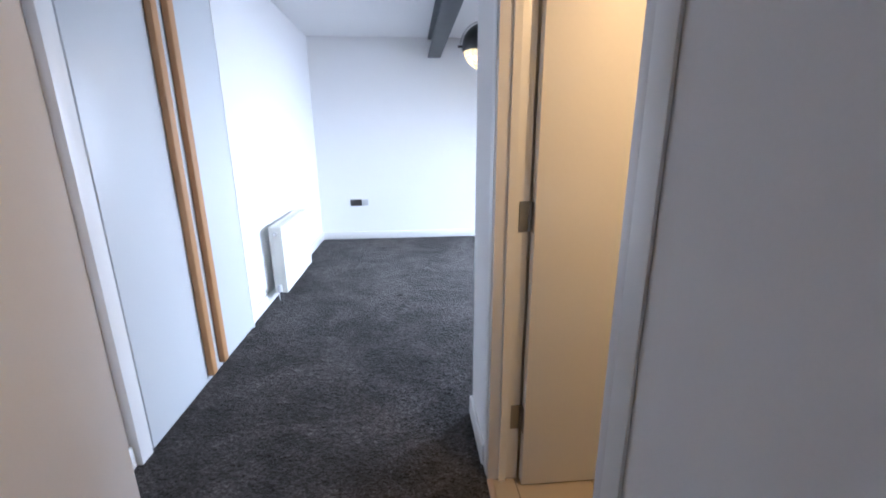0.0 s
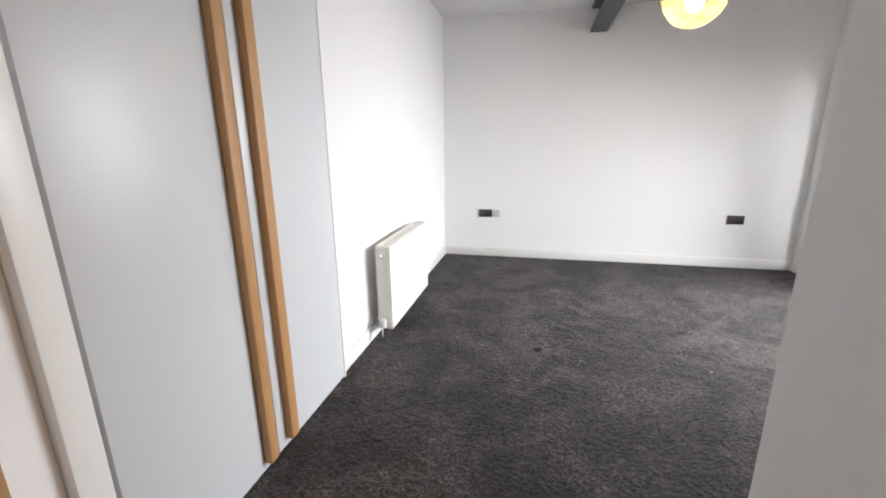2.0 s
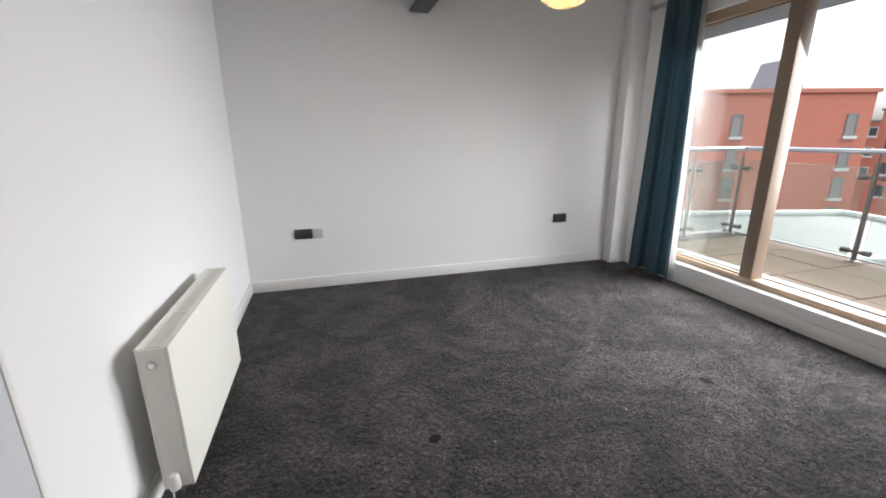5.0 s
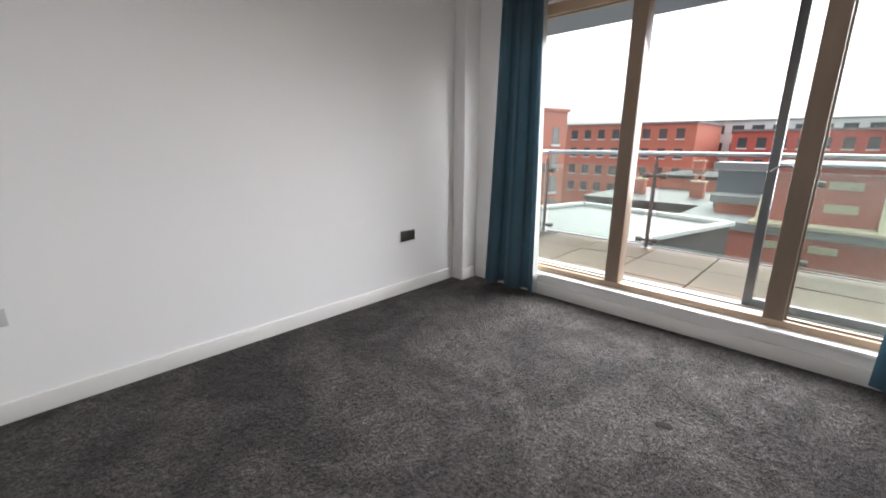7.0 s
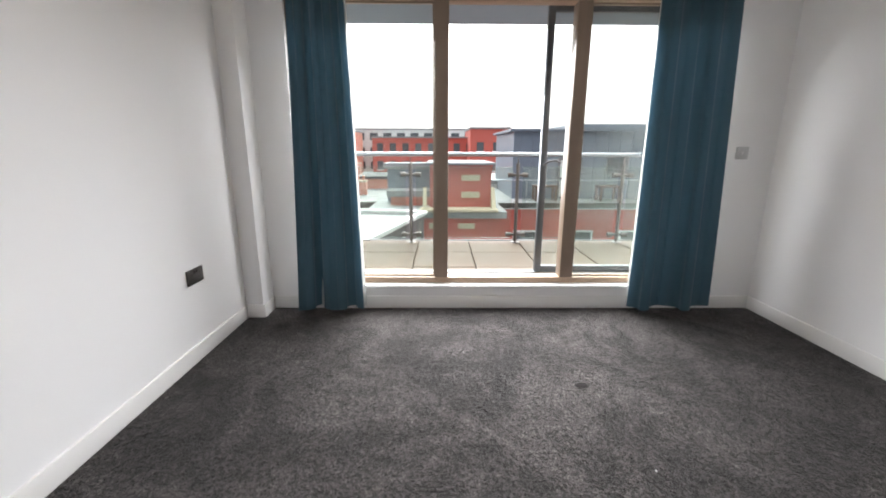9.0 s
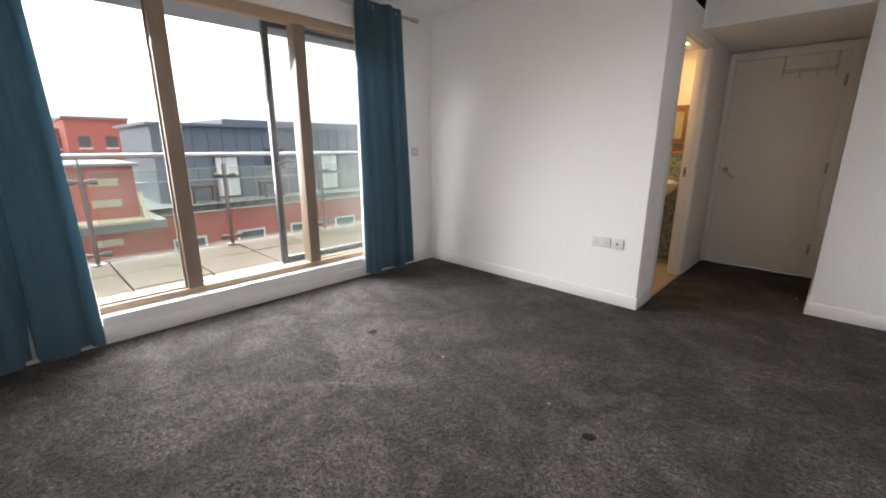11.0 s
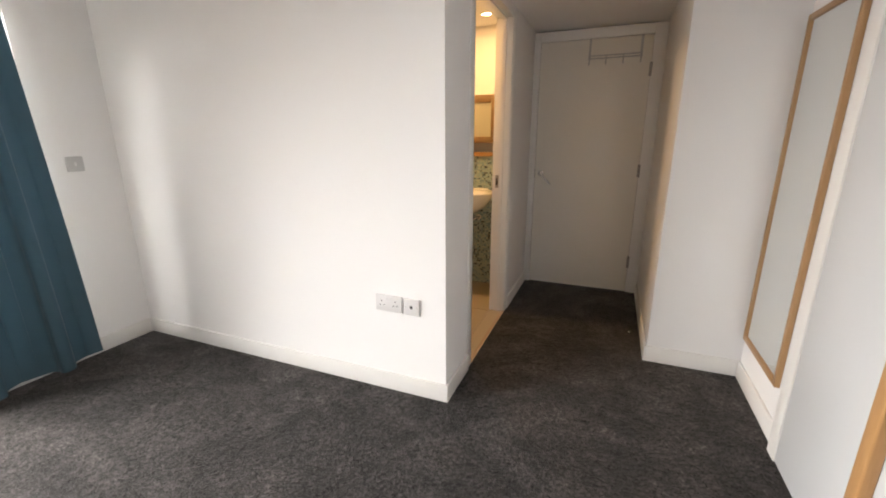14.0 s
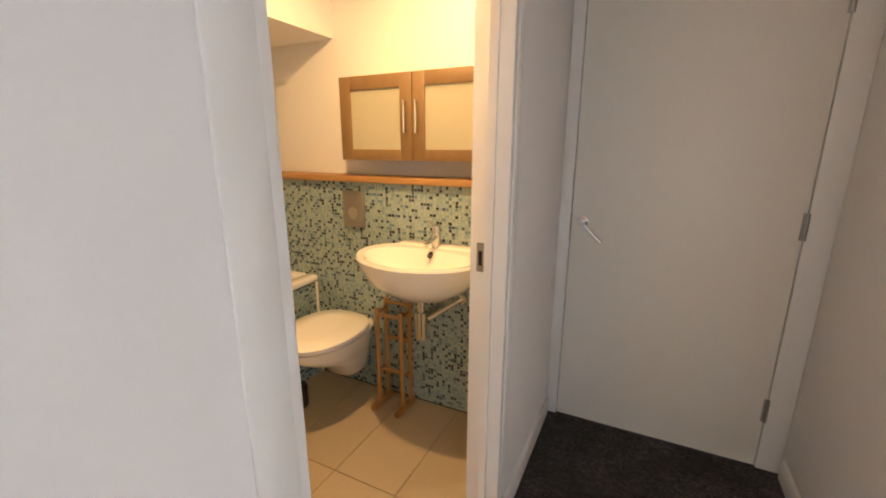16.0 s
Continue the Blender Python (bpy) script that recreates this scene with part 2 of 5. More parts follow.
BEAM_GREY = mat("grey_beam_paint", (0.075, 0.080, 0.085), 0.6, vary=0.05, bump=0.05)
PLASTIC_WHITE = mat("white_plastic", (0.68, 0.67, 0.67), 0.35, vary=0.01, bump=0.0)
PLASTIC_GREY = mat("pale_grey_plastic", (0.52, 0.52, 0.52), 0.4, vary=0.01, bump=0.0)
BLACK = mat("black_plastic", (0.012, 0.012, 0.012), 0.45, vary=0.05, bump=0.02)
DOME_BLACK = mat("black_enamel", (0.012, 0.011, 0.010), 0.3, vary=0.05, bump=0.0)
CURTAIN = mat("teal_curtain_cloth", (0.098, 0.175, 0.225), 0.85, vary=0.08, scale=2, fine=420, bump=0.25, dist=0.002, sheen=0.25, spec=0.2)
LINING = mat("off_white_lining", (0.66, 0.66, 0.64), 0.9, vary=0.04, scale=3, fine=300, bump=0.15, dist=0.001, spec=0.2)
ALU_DARK = mat("grey_aluminium", (0.11, 0.12, 0.13), 0.4, 0.6, vary=0.05, bump=0.02)
# Stainless steel darkened: the posts' silhouette against the sky is in the colour.
POST_STEEL = mat("backlit_post_steel", (0.17, 0.16, 0.15), 0.42, 0.75, vary=0.08, scale=8, fine=60, bump=0.02)
ALU_RAIL = mat("brushed_handrail", (0.42, 0.45, 0.49), 0.3, 1.0, vary=0.04, bump=0.02)
PAVING = mat("sandstone_paving", (0.140, 0.094, 0.057), 0.7, second=(0.085, 0.058, 0.037), scale=2.2, fine=60, bump=0.2, island=0.08)
PAVING_BED = mat("paving_joint_mortar", (0.07, 0.06, 0.05), 0.9, vary=0.1, bump=0.1)
PUDDLED_ROOF = mat("pale_puddled_roof", (0.18, 0.183, 0.187), 0.42, second=(0.05, 0.05, 0.052), scale=1.6, fine=5, bump=0.03)
WET_ROOF = mat("wet_roof_felt", (0.125, 0.125, 0.122), 0.6, second=(0.045, 0.046, 0.047), scale=0.9, fine=9, bump=0.05)
COPING = mat("pale_metal_coping", (0.25, 0.26, 0.265), 0.8, vary=0.05, scale=1, fine=12, bump=0.02)
BRICK_RED = brick_material("red_brick", (0.60, 0.215, 0.15), (0.52, 0.175, 0.12), (0.46, 0.31, 0.25))
BRICK_BRIGHT = brick_material("bright_red_brick", (0.52, 0.13, 0.10), (0.45, 0.105, 0.08), (0.42, 0.23, 0.19))
CLAD_BLUE = mat("blue_grey_zinc", (0.15, 0.185, 0.235), 0.5, vary=0.08, scale=0.7, fine=6, bump=0.02)
CLAD_LIGHT = mat("pale_zinc", (0.26, 0.31, 0.38), 0.5, vary=0.06, scale=0.7, fine=6, bump=0.02)
RENDER_WHITE = mat("white_render", (0.74, 0.75, 0.74), 0.8, vary=0.06, scale=0.5, fine=5, bump=0.02)
STONE = mat("cream_stone", (0.58, 0.50, 0.36), 0.8, vary=0.08, scale=1, fine=15, bump=0.1)
FRAME_WHITE = mat("white_window_frame", (0.72, 0.73, 0.73), 0.4, vary=0.03, bump=0.0)
# Paler pane tone than the other far windows; no blind is modelled.
PALE_PANE = mat("pale_far_window_glass", (0.42, 0.41, 0.40), 0.12, vary=0.25, scale=0.6, bump=0.0)
DARK_PANE = mat("far_window_glass", (0.11, 0.125, 0.135), 0.08, vary=0.2, scale=0.5, bump=0.0)
ASPHALT = mat("asphalt", (0.055, 0.055, 0.058), 0.85, vary=0.15, scale=0.3, fine=4, bump=0.1)
SOFFIT = mat("balcony_soffit_panel", (0.20, 0.24, 0.28), 0.55, vary=0.04, bump=0.02)
PORCELAIN = mat("white_porcelain", (0.80, 0.79, 0.76), 0.1, vary=0.01, bump=0.0, coat=0.5)
FLOOR_TILE = mat("cream_floor_tile", (0.47, 0.39, 0.28), 0.3, vary=0.06, scale=4, fine=40, bump=0.04, island=0.05)
GROUT = mat("grey_grout", (0.30, 0.29, 0.27), 0.9, vary=0.1, bump=0.05)
TILE_GROUT = mat("pale_grout", (0.42, 0.45, 0.43), 0.85, vary=0.06, bump=0.05)
MOSAIC = mosaic_material()
FROSTED = mat("frosted_cabinet_glass", (0.42, 0.40, 0.31), 0.22, vary=0.02, bump=0.0)
# Milk here paints the glare that washes out the view as a pale veil.
PANE = glass("window_pane", (0.96, 0.98, 0.97), gloss=0.35, milk=0.04)
RAIL_GLASS = glass("balustrade_glass", (0.90, 0.95, 0.925), gloss=0.5, milk=0.085)
GLASS_EDGE = mat("polished_glass_edge", (0.22, 0.30, 0.28), 0.2, vary=0.05, bump=0.0)
LAMP_GLASS = glass("amber_lamp_glass", (1.0, 0.84, 0.54), rough=0.05, gloss=1.0, milk=0.5, lit=True)
MIRROR = mat("mirror_silver", (0.86, 0.88, 0.87), 0.0, 1.0, vary=0.0, bump=0.0)
for n in MIRROR.node_tree.nodes:
    if n.bl_idname == "ShaderNodeMapRange":
        n.inputs["To Min"].default_value = n.inputs["To Max"].default_value = 0.005
BULB = glow("lit_bulb", (1.0, 0.72, 0.38), 22)
DOWNLIGHT = glow("lit_downlight", (1.0, 0.72, 0.38), 8)


# ---- builders ----
def box(bm, x0, x1, y0, y1, z0, z1, bevel=0.0, seg=2):
    """A box between these bounds, its edges rounded by bevel."""
    m = Matrix.Translation(((x0 + x1) / 2, (y0 + y1) / 2, (z0 + z1) / 2)) @ Matrix.Diagonal((abs(x1 - x0), abs(y1 - y0), abs(z1 - z0), 1))
    r = bmesh.ops.create_cube(bm, size=1, matrix=m)
    if bevel:
        edges = {e for v in r["verts"] for e in v.link_edges}
        bmesh.ops.bevel(bm, geom=list(edges), offset=bevel, segments=seg, affect="EDGES", profile=0.5)
    return bm


def B(*bounds, bevel=0.0, seg=2):
    bm = bmesh.new()
    n = len(bounds) // 6
    for i in range(n):
        box(bm, *bounds[6 * i:6 * i + 6], bevel=bevel, seg=seg)
    return bm


def rod(bm, a, b, r, r2=None, seg=14):
    a, b = Vector(a), Vector(b)
    d = b - a
    m = Matrix.Translation((a + b) / 2) @ d.to_track_quat("Z", "Y").to_matrix().to_4x4()
    bmesh.ops.create_cone(bm, cap_ends=True, segments=seg, radius1=r, radius2=r if r2 is None else r2, depth=d.length, matrix=m)
    return bm


def R(*ends, r=0.01, seg=14):
    bm = bmesh.new()
    for a, b in ends:
        rod(bm, a, b, r, seg=seg)
    return bm


def lathe(profile, centre, seg=36, bm=None):
    """A turned shape: (radius, height) pairs about the upright through centre."""
    bm = bm or bmesh.new()
    rings = []
    for r, z in profile:
        rings.append([bm.verts.new((centre[0] + max(r, 1e-4) * math.cos(2 * math.pi * i / seg), centre[1] + max(r, 1e-4) * math.sin(2 * math.pi * i / seg), centre[2] + z)) for i in range(seg)])
    for a, b in zip(rings, rings[1:]):
        for i in range(seg):
            bm.faces.new((a[i], a[(i + 1) % seg], b[(i + 1) % seg], b[i]))
    bmesh.ops.recalc_face_normals(bm, faces=bm.faces)
    return bm


def mesh_of(name, bm, material, smooth=True):
    me = bpy.data.meshes.new(name)
    bm.to_mesh(me)
    bm.free()
    me.materials.append(material)
    if smooth:
        for p in me.polygons:
            p.use_smooth = True
        me.set_sharp_from_angle(angle=radians(35))
    return me


def part(name, bm, material, parent, label=""):
    ob = new(name, mesh_of(name, bm, material))
    ob.parent = parent
    ob.matrix_parent_inverse = parent.matrix_basis.inverted()
    return tagged(ob, label)


def thing(name, where, label, category, group="", kind=""):
    """The base of a thing; its parts are meshes under it."""
    ob = new(name)
    ob.empty_display_size = 0.1
    ob.matrix_basis = pose(*where)
    return tagged(ob, label, category, group, kind)


def solid(name, bm, material, label="", category="", group="", kind=""):
    return tagged(new(name, mesh_of(name, bm, material)), label, category, group, kind)


def structure(name, bm, material, label):
    return solid(name, bm, material, label, name.split("_")[0], kind="structure")


# ---- the plan: the bedroom, its lobby and the bathroom ----
XL, XN, YF = -1.415, 2.235, 3.78      # wardrobe front, window wall, far wall
XR = -1.448                         # left wall behind the radiator, set back from the wardrobe
YD, YJ, XC = -2.0, -0.82, -0.972    # entry door wall, lobby corner, lobby's left wall
HIGH, LOW = 2.49, 2.13             # ceilings
WY0, WY1, WZ0, WZ1 = 0.395, 3.415, 0.19, 2.22   # window opening
BY0, BY1, BZ = -1.235, -0.385, 2.06  # bathroom door opening
AY0, AY1 = -0.200, 1.106            # wardrobe opening
WT = 0.25                           # thickness of the window wall

structure("floor", B(XL - 0.7, XN + WT, YD - 0.1, YF + 0.2, -0.12, -0.004), PAVING_BED, "concrete floor slab under the carpet")
carpet = bmesh.new()
box(carpet, XR, XN, 0.0, YF, -0.004, 0.0)
box(carpet, XR, -0.0, YJ, 0.0, -0.004, 0.0)
box(carpet, XC, 0.0, YD, YJ, -0.004, 0.0)
structure("carpet", carpet, CARPET, "dark charcoal twist pile carpet, worn and marked")

structure("ceiling", B(XL - 0.1, XN + WT, YJ - 0.1, YF + 0.15, HIGH, HIGH + 0.15), CEILING_PAINT, "white painted plaster ceiling")
structure("ceiling_lobby", B(XR, 0.0, YJ + 0.012, YJ - 0.1, LOW, HIGH, XC - 0.05, 0.0, YD - 0.1, YJ - 0.1, LOW, LOW + 0.12), CEILING_PAINT, "lower white ceiling over the entrance lobby")

structure("wall_left", B(XR - 0.12, XR, YJ - 0.02, AY0, 0, HIGH, XR - 0.12, XR, AY1 + 0.008, YF + 0.15, 0, HIGH), WHITE_WALL, "white painted wall with the built-in wardrobe")
structure("wall_far", B(XR, XN, YF, YF + 0.15, 0, HIGH), WHITE_WALL, "white painted far wall")
structure("wall_pilaster", B(2.05, XN, 3.655, YF, 0, HIGH, bevel=0.004), WHITE_WALL, "white boxed column in the corner")
structure("wall_window", B(XN, XN + WT, -0.12, WY0, 0, HIGH, XN, XN + WT, WY1, YF + 0.15, 0, HIGH,
                           XN, XN + WT, WY0, WY1, WZ1, HIGH, XN, XN + WT, WY0, WY1, -0.1, WZ0 - 0.03), WHITE_WALL, "white painted wall round the tall window")
structure("wall_bathroom", B(0.0, XN + WT, -0.12, 0.0, 0, HIGH), WHITE_WALL, "white painted wall between bedroom and bathroom")
structure("wall_lobby_right", B(0.0, 0.10, BY1, -0.12, 0, HIGH, 0.0, 0.10, BY0, BY1, BZ + 0.02, HIGH, 0.0, 0.10, YD - 0.1, BY0, 0, HIGH), WHITE_WALL, "white painted lobby wall with the bathroom doorway")
structure("wall_lobby_left", B(XL - 0.12, XC, YD - 0.1, YJ, 0, HIGH, bevel=0.004), WHITE_WALL, "white painted lobby wall")
structure("wall_entrance", B(XC, 0.0, YD - 0.12, YD - 0.05, 2.12, HIGH), WHITE_WALL, "white painted wall over the entrance door")

# skirting boards
SK = 0.098


def skirting(x0, x1, y0, y1, name="baseboard"):
    structure(name, B(x0, x1, y0, y1, 0, SK, bevel=0.004), GLOSS_WHITE, "white painted skirting board")


skirting(XR, XR + 0.014, AY1 + 0.012, YF - 0.014)
skirting(XR, 2.036, YF - 0.014, YF)
skirting(2.036, 2.05, 3.641, YF)
skirting(2.05, XN - 0.014, 3.641, 3.655)
skirting(XN - 0.014, XN, 0.014, 3.641)
skirting(-0.014, XN, 0.0, 0.014)
skirting(-0.014, 0.0, BY1 + 0.060, 0.0)
skirting(-0.014, 0.0, YD + 0.03, BY0 - 0.045)
skirting(XC, XC + 0.014, YD + 0.03, YJ + 0.014)
skirting(XR + 0.014, XC, YJ, YJ + 0.014)
skirting(XR, XR + 0.014, YJ, AY0)

# the steel beam
beam = solid("ceiling_beam", B(0.0, 0.155, 0.0, YF, 2.263, 2.287, 0.0, 0.155, 0.0, YF, HIGH - 0.022, HIGH, 0.068, 0.087, 0.0, YF, 2.287, HIGH - 0.022, 0.0, 0.02, YJ + 0.012, 0.0, 2.263, HIGH, bevel=0.003), BEAM_GREY,
             "dark grey painted steel beam under the ceiling", "beam", kind="structure")


# ---- window ----
def window():
    w = thing("window_1", (XN + 0.1, (WY0 + WY1) / 2, WZ0), "tall timber-framed window with a sliding metal sash slid open", "window", kind="structure")
    x0, x1 = XN + 0.035, XN + 0.135
    fr = 0.055
    part("window_frame", B(x0, x1, WY0, WY0 + fr, WZ0, WZ1, x0, x1, WY1 - fr, WY1, WZ0, WZ1, bevel=0.004), BACKLIT_WOOD, w, "beech upright of the frame")
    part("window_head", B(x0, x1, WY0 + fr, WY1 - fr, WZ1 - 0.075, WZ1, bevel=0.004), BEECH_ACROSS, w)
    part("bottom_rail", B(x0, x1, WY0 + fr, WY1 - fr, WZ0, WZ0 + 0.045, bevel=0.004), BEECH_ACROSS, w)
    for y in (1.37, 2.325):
        part("mullion", B(x0 - 0.012, x1, y, y + 0.098, WZ0 + 0.045, WZ1 - 0.075, bevel=0.004), BACKLIT_WOOD, w)
    for a, b in ((WY0 + fr, 1.37), (2.423, WY1 - fr)):
        p = part("pane", B(x0 + 0.045, x0 + 0.053, a, b, WZ0 + 0.045, WZ1 - 0.075), PANE, w)
        p.visible_shadow = False
        part("glazing_bead", B(x0 + 0.03, x0 + 0.045, a, b, WZ0 + 0.045, WZ0 + 0.057, x0 + 0.03, x0 + 0.045, a, a + 0.012, WZ0 + 0.057, WZ1 - 0.087,
                              x0 + 0.03, x0 + 0.045, b - 0.012, b, WZ0 + 0.057, WZ1 - 0.087, x0 + 0.03, x0 + 0.045, a, b, WZ1 - 0.087, WZ1 - 0.075), BACKLIT_WOOD, w)
    # the sliding sash, pushed aside behind the fixed light
    s0, s1, a, b = XN + 0.265, XN + 0.31, 0.655, 1.605
    sash = part("sliding_sash", B(s0, s1, a, a + 0.05, WZ0 + 0.02, WZ1 - 0.02, s0, s1, b - 0.05, b, WZ0 + 0.02, WZ1 - 0.02,
                                 s0, s1, a + 0.05, b - 0.05, WZ0 + 0.02, WZ0 + 0.07, s0, s1, a + 0.05, b - 0.05, WZ1 - 0.07, WZ1 - 0.02, bevel=0.003), ALU_DARK, w, "dark grey aluminium sliding sash")
    p = part("pane", B(s0 + 0.02, s0 + 0.026, a + 0.05, b - 0.05, WZ0 + 0.07, WZ1 - 0.07), PANE, sash)
    p.visible_shadow = False
    bm = bmesh.new()
    pts = [Vector((s0 - 0.005, 1.585, 1.07)), Vector((s0 - 0.05, 1.55, 1.10)), Vector((s0 - 0.055, 1.50, 1.11)), Vector((s0 - 0.05, 1.46, 1.09))]
    for u, v in zip(pts, pts[1:]):
        rod(bm, u, v, 0.008)
    part("sash_handle", bm, ALU_DARK, sash, "curved dark grip of the sash")
    part("track", B(s0 - 0.012, s1 + 0.02, WY0 - 0.02, WY1 + 0.02, WZ0 - 0.03, WZ0 + 0.018), COPING, w, "pale metal sliding track")
    part("outer_cill", B(XN + 0.145, s0 - 0.012, WY0, WY1, WZ0 - 0.03, WZ0 + 0.004), COPING, w)
    part("window_sill", B(XN - 0.03, XN + 0.145, WY0 - 0.0, WY1 + 0.0, WZ0 - 0.03, WZ0 - 0.002, bevel=0.005), GLOSS_WHITE, w, "white painted sill board")


window()


# ---- curtains and pole ----
POLE_X, POLE_Z = 2.15, 2.37


def curtain(y0t, y1t, y0b, y1b, folds, seed, low):
    rnd = random.Random(seed)
    th = thing("curtain", (POLE_X, (y0t + y1t) / 2, low), "teal blue floor-length eyelet curtain drawn aside", "curtain", group="curtains at the window")
    bm = bmesh.new()
    nu, nv = folds * 16, 44
    ph = [rnd.uniform(-0.35, 0.35) for _ in range(folds + 2)]
    am = [rnd.uniform(0.75, 1.25) for _ in range(folds + 2)]
    grid = []
    top = POLE_Z + 0.045
    for j in range(nv + 1):
        v = j / nv
        row = []
        for i in range(nu + 1):
            u = i / nu
            k = u * folds
            n = int(min(k, folds - 1))
            f = k - n
            a = am[n] * (1 - f) + am[n + 1] * f
            p = ph[n] * (1 - f) + ph[n + 1] * f
            y = (y0t + (y1t - y0t) * u) * (1 - v) + (y0b + (y1b - y0b) * u) * v
            wob = 0.50 * math.sin(2 * math.pi * k + p * (0.4 + 2.2 * v)) + 0.70 * math.sin(2 * math.pi * k * 0.47 + seed + 1.3 * v * p)
            deep = (0.024 + 0.016 * v) * a
            x = POLE_X - 0.030 + deep * wob - 0.006 * v
            y += 0.010 * math.sin(4 * math.pi * k + p) * (0.4 + v) + 0.012 * math.sin(3.1 * v + seed) * v
            hem = low + 0.022 * (0.5 + 0.5 * math.sin(2 * math.pi * k * 0.5 + seed)) if v == 1 else 0
            z = top + (low - top) * v if v < 1 else hem
            row.append(bm.verts.new((min(x, XN - 0.022), y, z)))
        grid.append(row)
    for a, b in zip(grid, grid[1:]):
        for i in range(nu):
            bm.faces.new((a[i], a[i + 1], b[i + 1], b[i]))
    bmesh.ops.solidify(bm, geom=bm.faces[:], thickness=0.004)
    cloth = part("cloth", bm, CURTAIN, th)
    # pale lining, its edge and parts of its hem just showing
    back = bmesh.new()
    lines = []
    for j in range(23):
        v = j / 22
        row = []
        for i in range(folds * 8 + 1):
            u = i / (folds * 8)
            y = (y0t + (y1t - y0t) * (0.03 + 0.985 * u)) * (1 - v) + (y0b + (y1b - y0b) * (0.03 + 0.99 * u)) * v
            x = POLE_X + 0.022 + 0.008 * math.sin(2 * math.pi * u * folds + seed) * (0.5 + 0.5 * v)
            z = POLE_Z - 0.02 + (low - 0.004 - POLE_Z + 0.02) * v + (0.012 * (1 + math.sin(u * folds * 3.9 + seed)) if j == 22 else 0)
            row.append(back.verts.new((x, y, z)))
        lines.append(row)
    for a, b in zip(lines, lines[1:]):
        for i in range(folds * 8):
            back.faces.new((a[i], a[i + 1], b[i + 1], b[i]))
    bmesh.ops.solidify(back, geom=back.faces[:], thickness=0.002)
    part("lining", back, LINING, th, "off-white curtain lining")
    for i in range(folds):
        k = (i + 0.5) / folds
        y = y0t + (y1t - y0t) * k
        ring = bmesh.new()
        seg = 20
        for s in range(seg):
            t0, t1 = 2 * math.pi * s / seg, 2 * math.pi * (s + 1) / seg
            rod(ring, (POLE_X + 0.024 * math.cos(t0), y, POLE_Z + 0.024 * math.sin(t0)), (POLE_X + 0.024 * math.cos(t1), y, POLE_Z + 0.024 * math.sin(t1)), 0.004, seg=8)
        part("eyelet", ring, STEEL, th, "steel eyelet ring")
    return th


curtain(3.34, 3.0, 3.41, 2.94, 4, 4, 0.03)
curtain(0.985, 0.475, 0.995, 0.385, 4, 9, 0.038)
pole = thing("curtain_pole", (POLE_X, 1.85, POLE_Z), "brushed steel curtain pole with plain end caps", "curtain pole")
part("pole", R(((POLE_X, 0.32, POLE_Z), (POLE_X, 3.52, POLE_Z)), r=0.014, seg=20), STEEL, pole)
for y, e in ((0.32, 0.26), (3.52, 3.575)):
    part("finial", R(((POLE_X, y, POLE_Z), (POLE_X, e, POLE_Z)), r=0.021, seg=20), STEEL, pole)
for y in (0.42, 1.98, 3.46):
    part("bracket", R(((XN, y, POLE_Z), (POLE_X, y, POLE_Z)), ((XN, y, POLE_Z), (XN - 0.006, y, POLE_Z)), r=0.009), STEEL, pole)


# ---- wardrobe in the left wall ----
def wardrobe():
    w = thing("wardrobe", (XL - 0.3, 0.4, 0), "built-in wardrobe with two pale grey doors and full-height beech handles", "wardrobe")
    part("carcass", B(XL - 0.62, XL - 0.60, AY0, AY1, 0.0, HIGH - 0.002, XL - 0.60, XL - 0.05, AY0, AY0 + 0.018, 0, HIGH - 0.002,
                      XL - 0.60, XL - 0.05, AY1 - 0.018, AY1, 0, HIGH - 0.002), LAMINATE, w)
    # pale casing on one end, with a shadow gap to the doors
    part("casing", B(XR - 0.02, XL + 0.002, AY0 + 0.002, -0.124, 0.0, HIGH - 0.004, bevel=0.003), GLOSS_WHITE, w, "white painted casing")
    part("casing", B(XR - 0.04, XL + 0.002, AY1 - 0.014, AY1 + 0.002, 0.0, HIGH - 0.004, bevel=0.002), GLOSS_WHITE, w, "white painted casing")
    for y0, y1, h0, h1 in ((-0.112, 0.485, 0.396, 0.447), (0.491, 1.0905, 0.540, 0.594)):
        d = part("door", B(XL - 0.020, XL + 0.0, y0, y1, 0.012, HIGH - 0.012, bevel=0.0015), LAMINATE, w, "pale grey laminate door")
        bm = B(XL, XL + 0.034, h0, h1, 0.045, HIGH - 0.02, bevel=0.006, seg=3)
        part("handle", bm, BEECH, d, "full-height beech pull strip")


wardrobe()


# ---- framed mirror ----
def mirror():
    m = thing("wall_mirror", (XR, -0.54, 0.247), "tall wall mirror in a plain oak frame", "mirror")
    y0, y1, z0, z1 = -0.788, -0.296, 0.247, 1.825
    x0, x1, f = XR + 0.001, XR + 0.022, 0.026
    part("frame", B(x0, x1, y0, y0 + f, z0, z1, x0, x1, y1 - f, y1, z0, z1, x0, x1, y0 + f, y1 - f, z0, z0 + f, x0, x1, y0 + f, y1 - f, z1 - f, z1, bevel=0.002), MIRROR_WOOD, m, "plain oak frame")
    part("mirror_glass", B(x1 - 0.014, x1 - 0.008, y0 + f, y1 - f, z0 + f, z1 - f), MIRROR, m)
    part("backing", B(x0, x1 - 0.016, y0 + f, y1 - f, z0 + f, z1 - f), BLACK, m)


mirror()


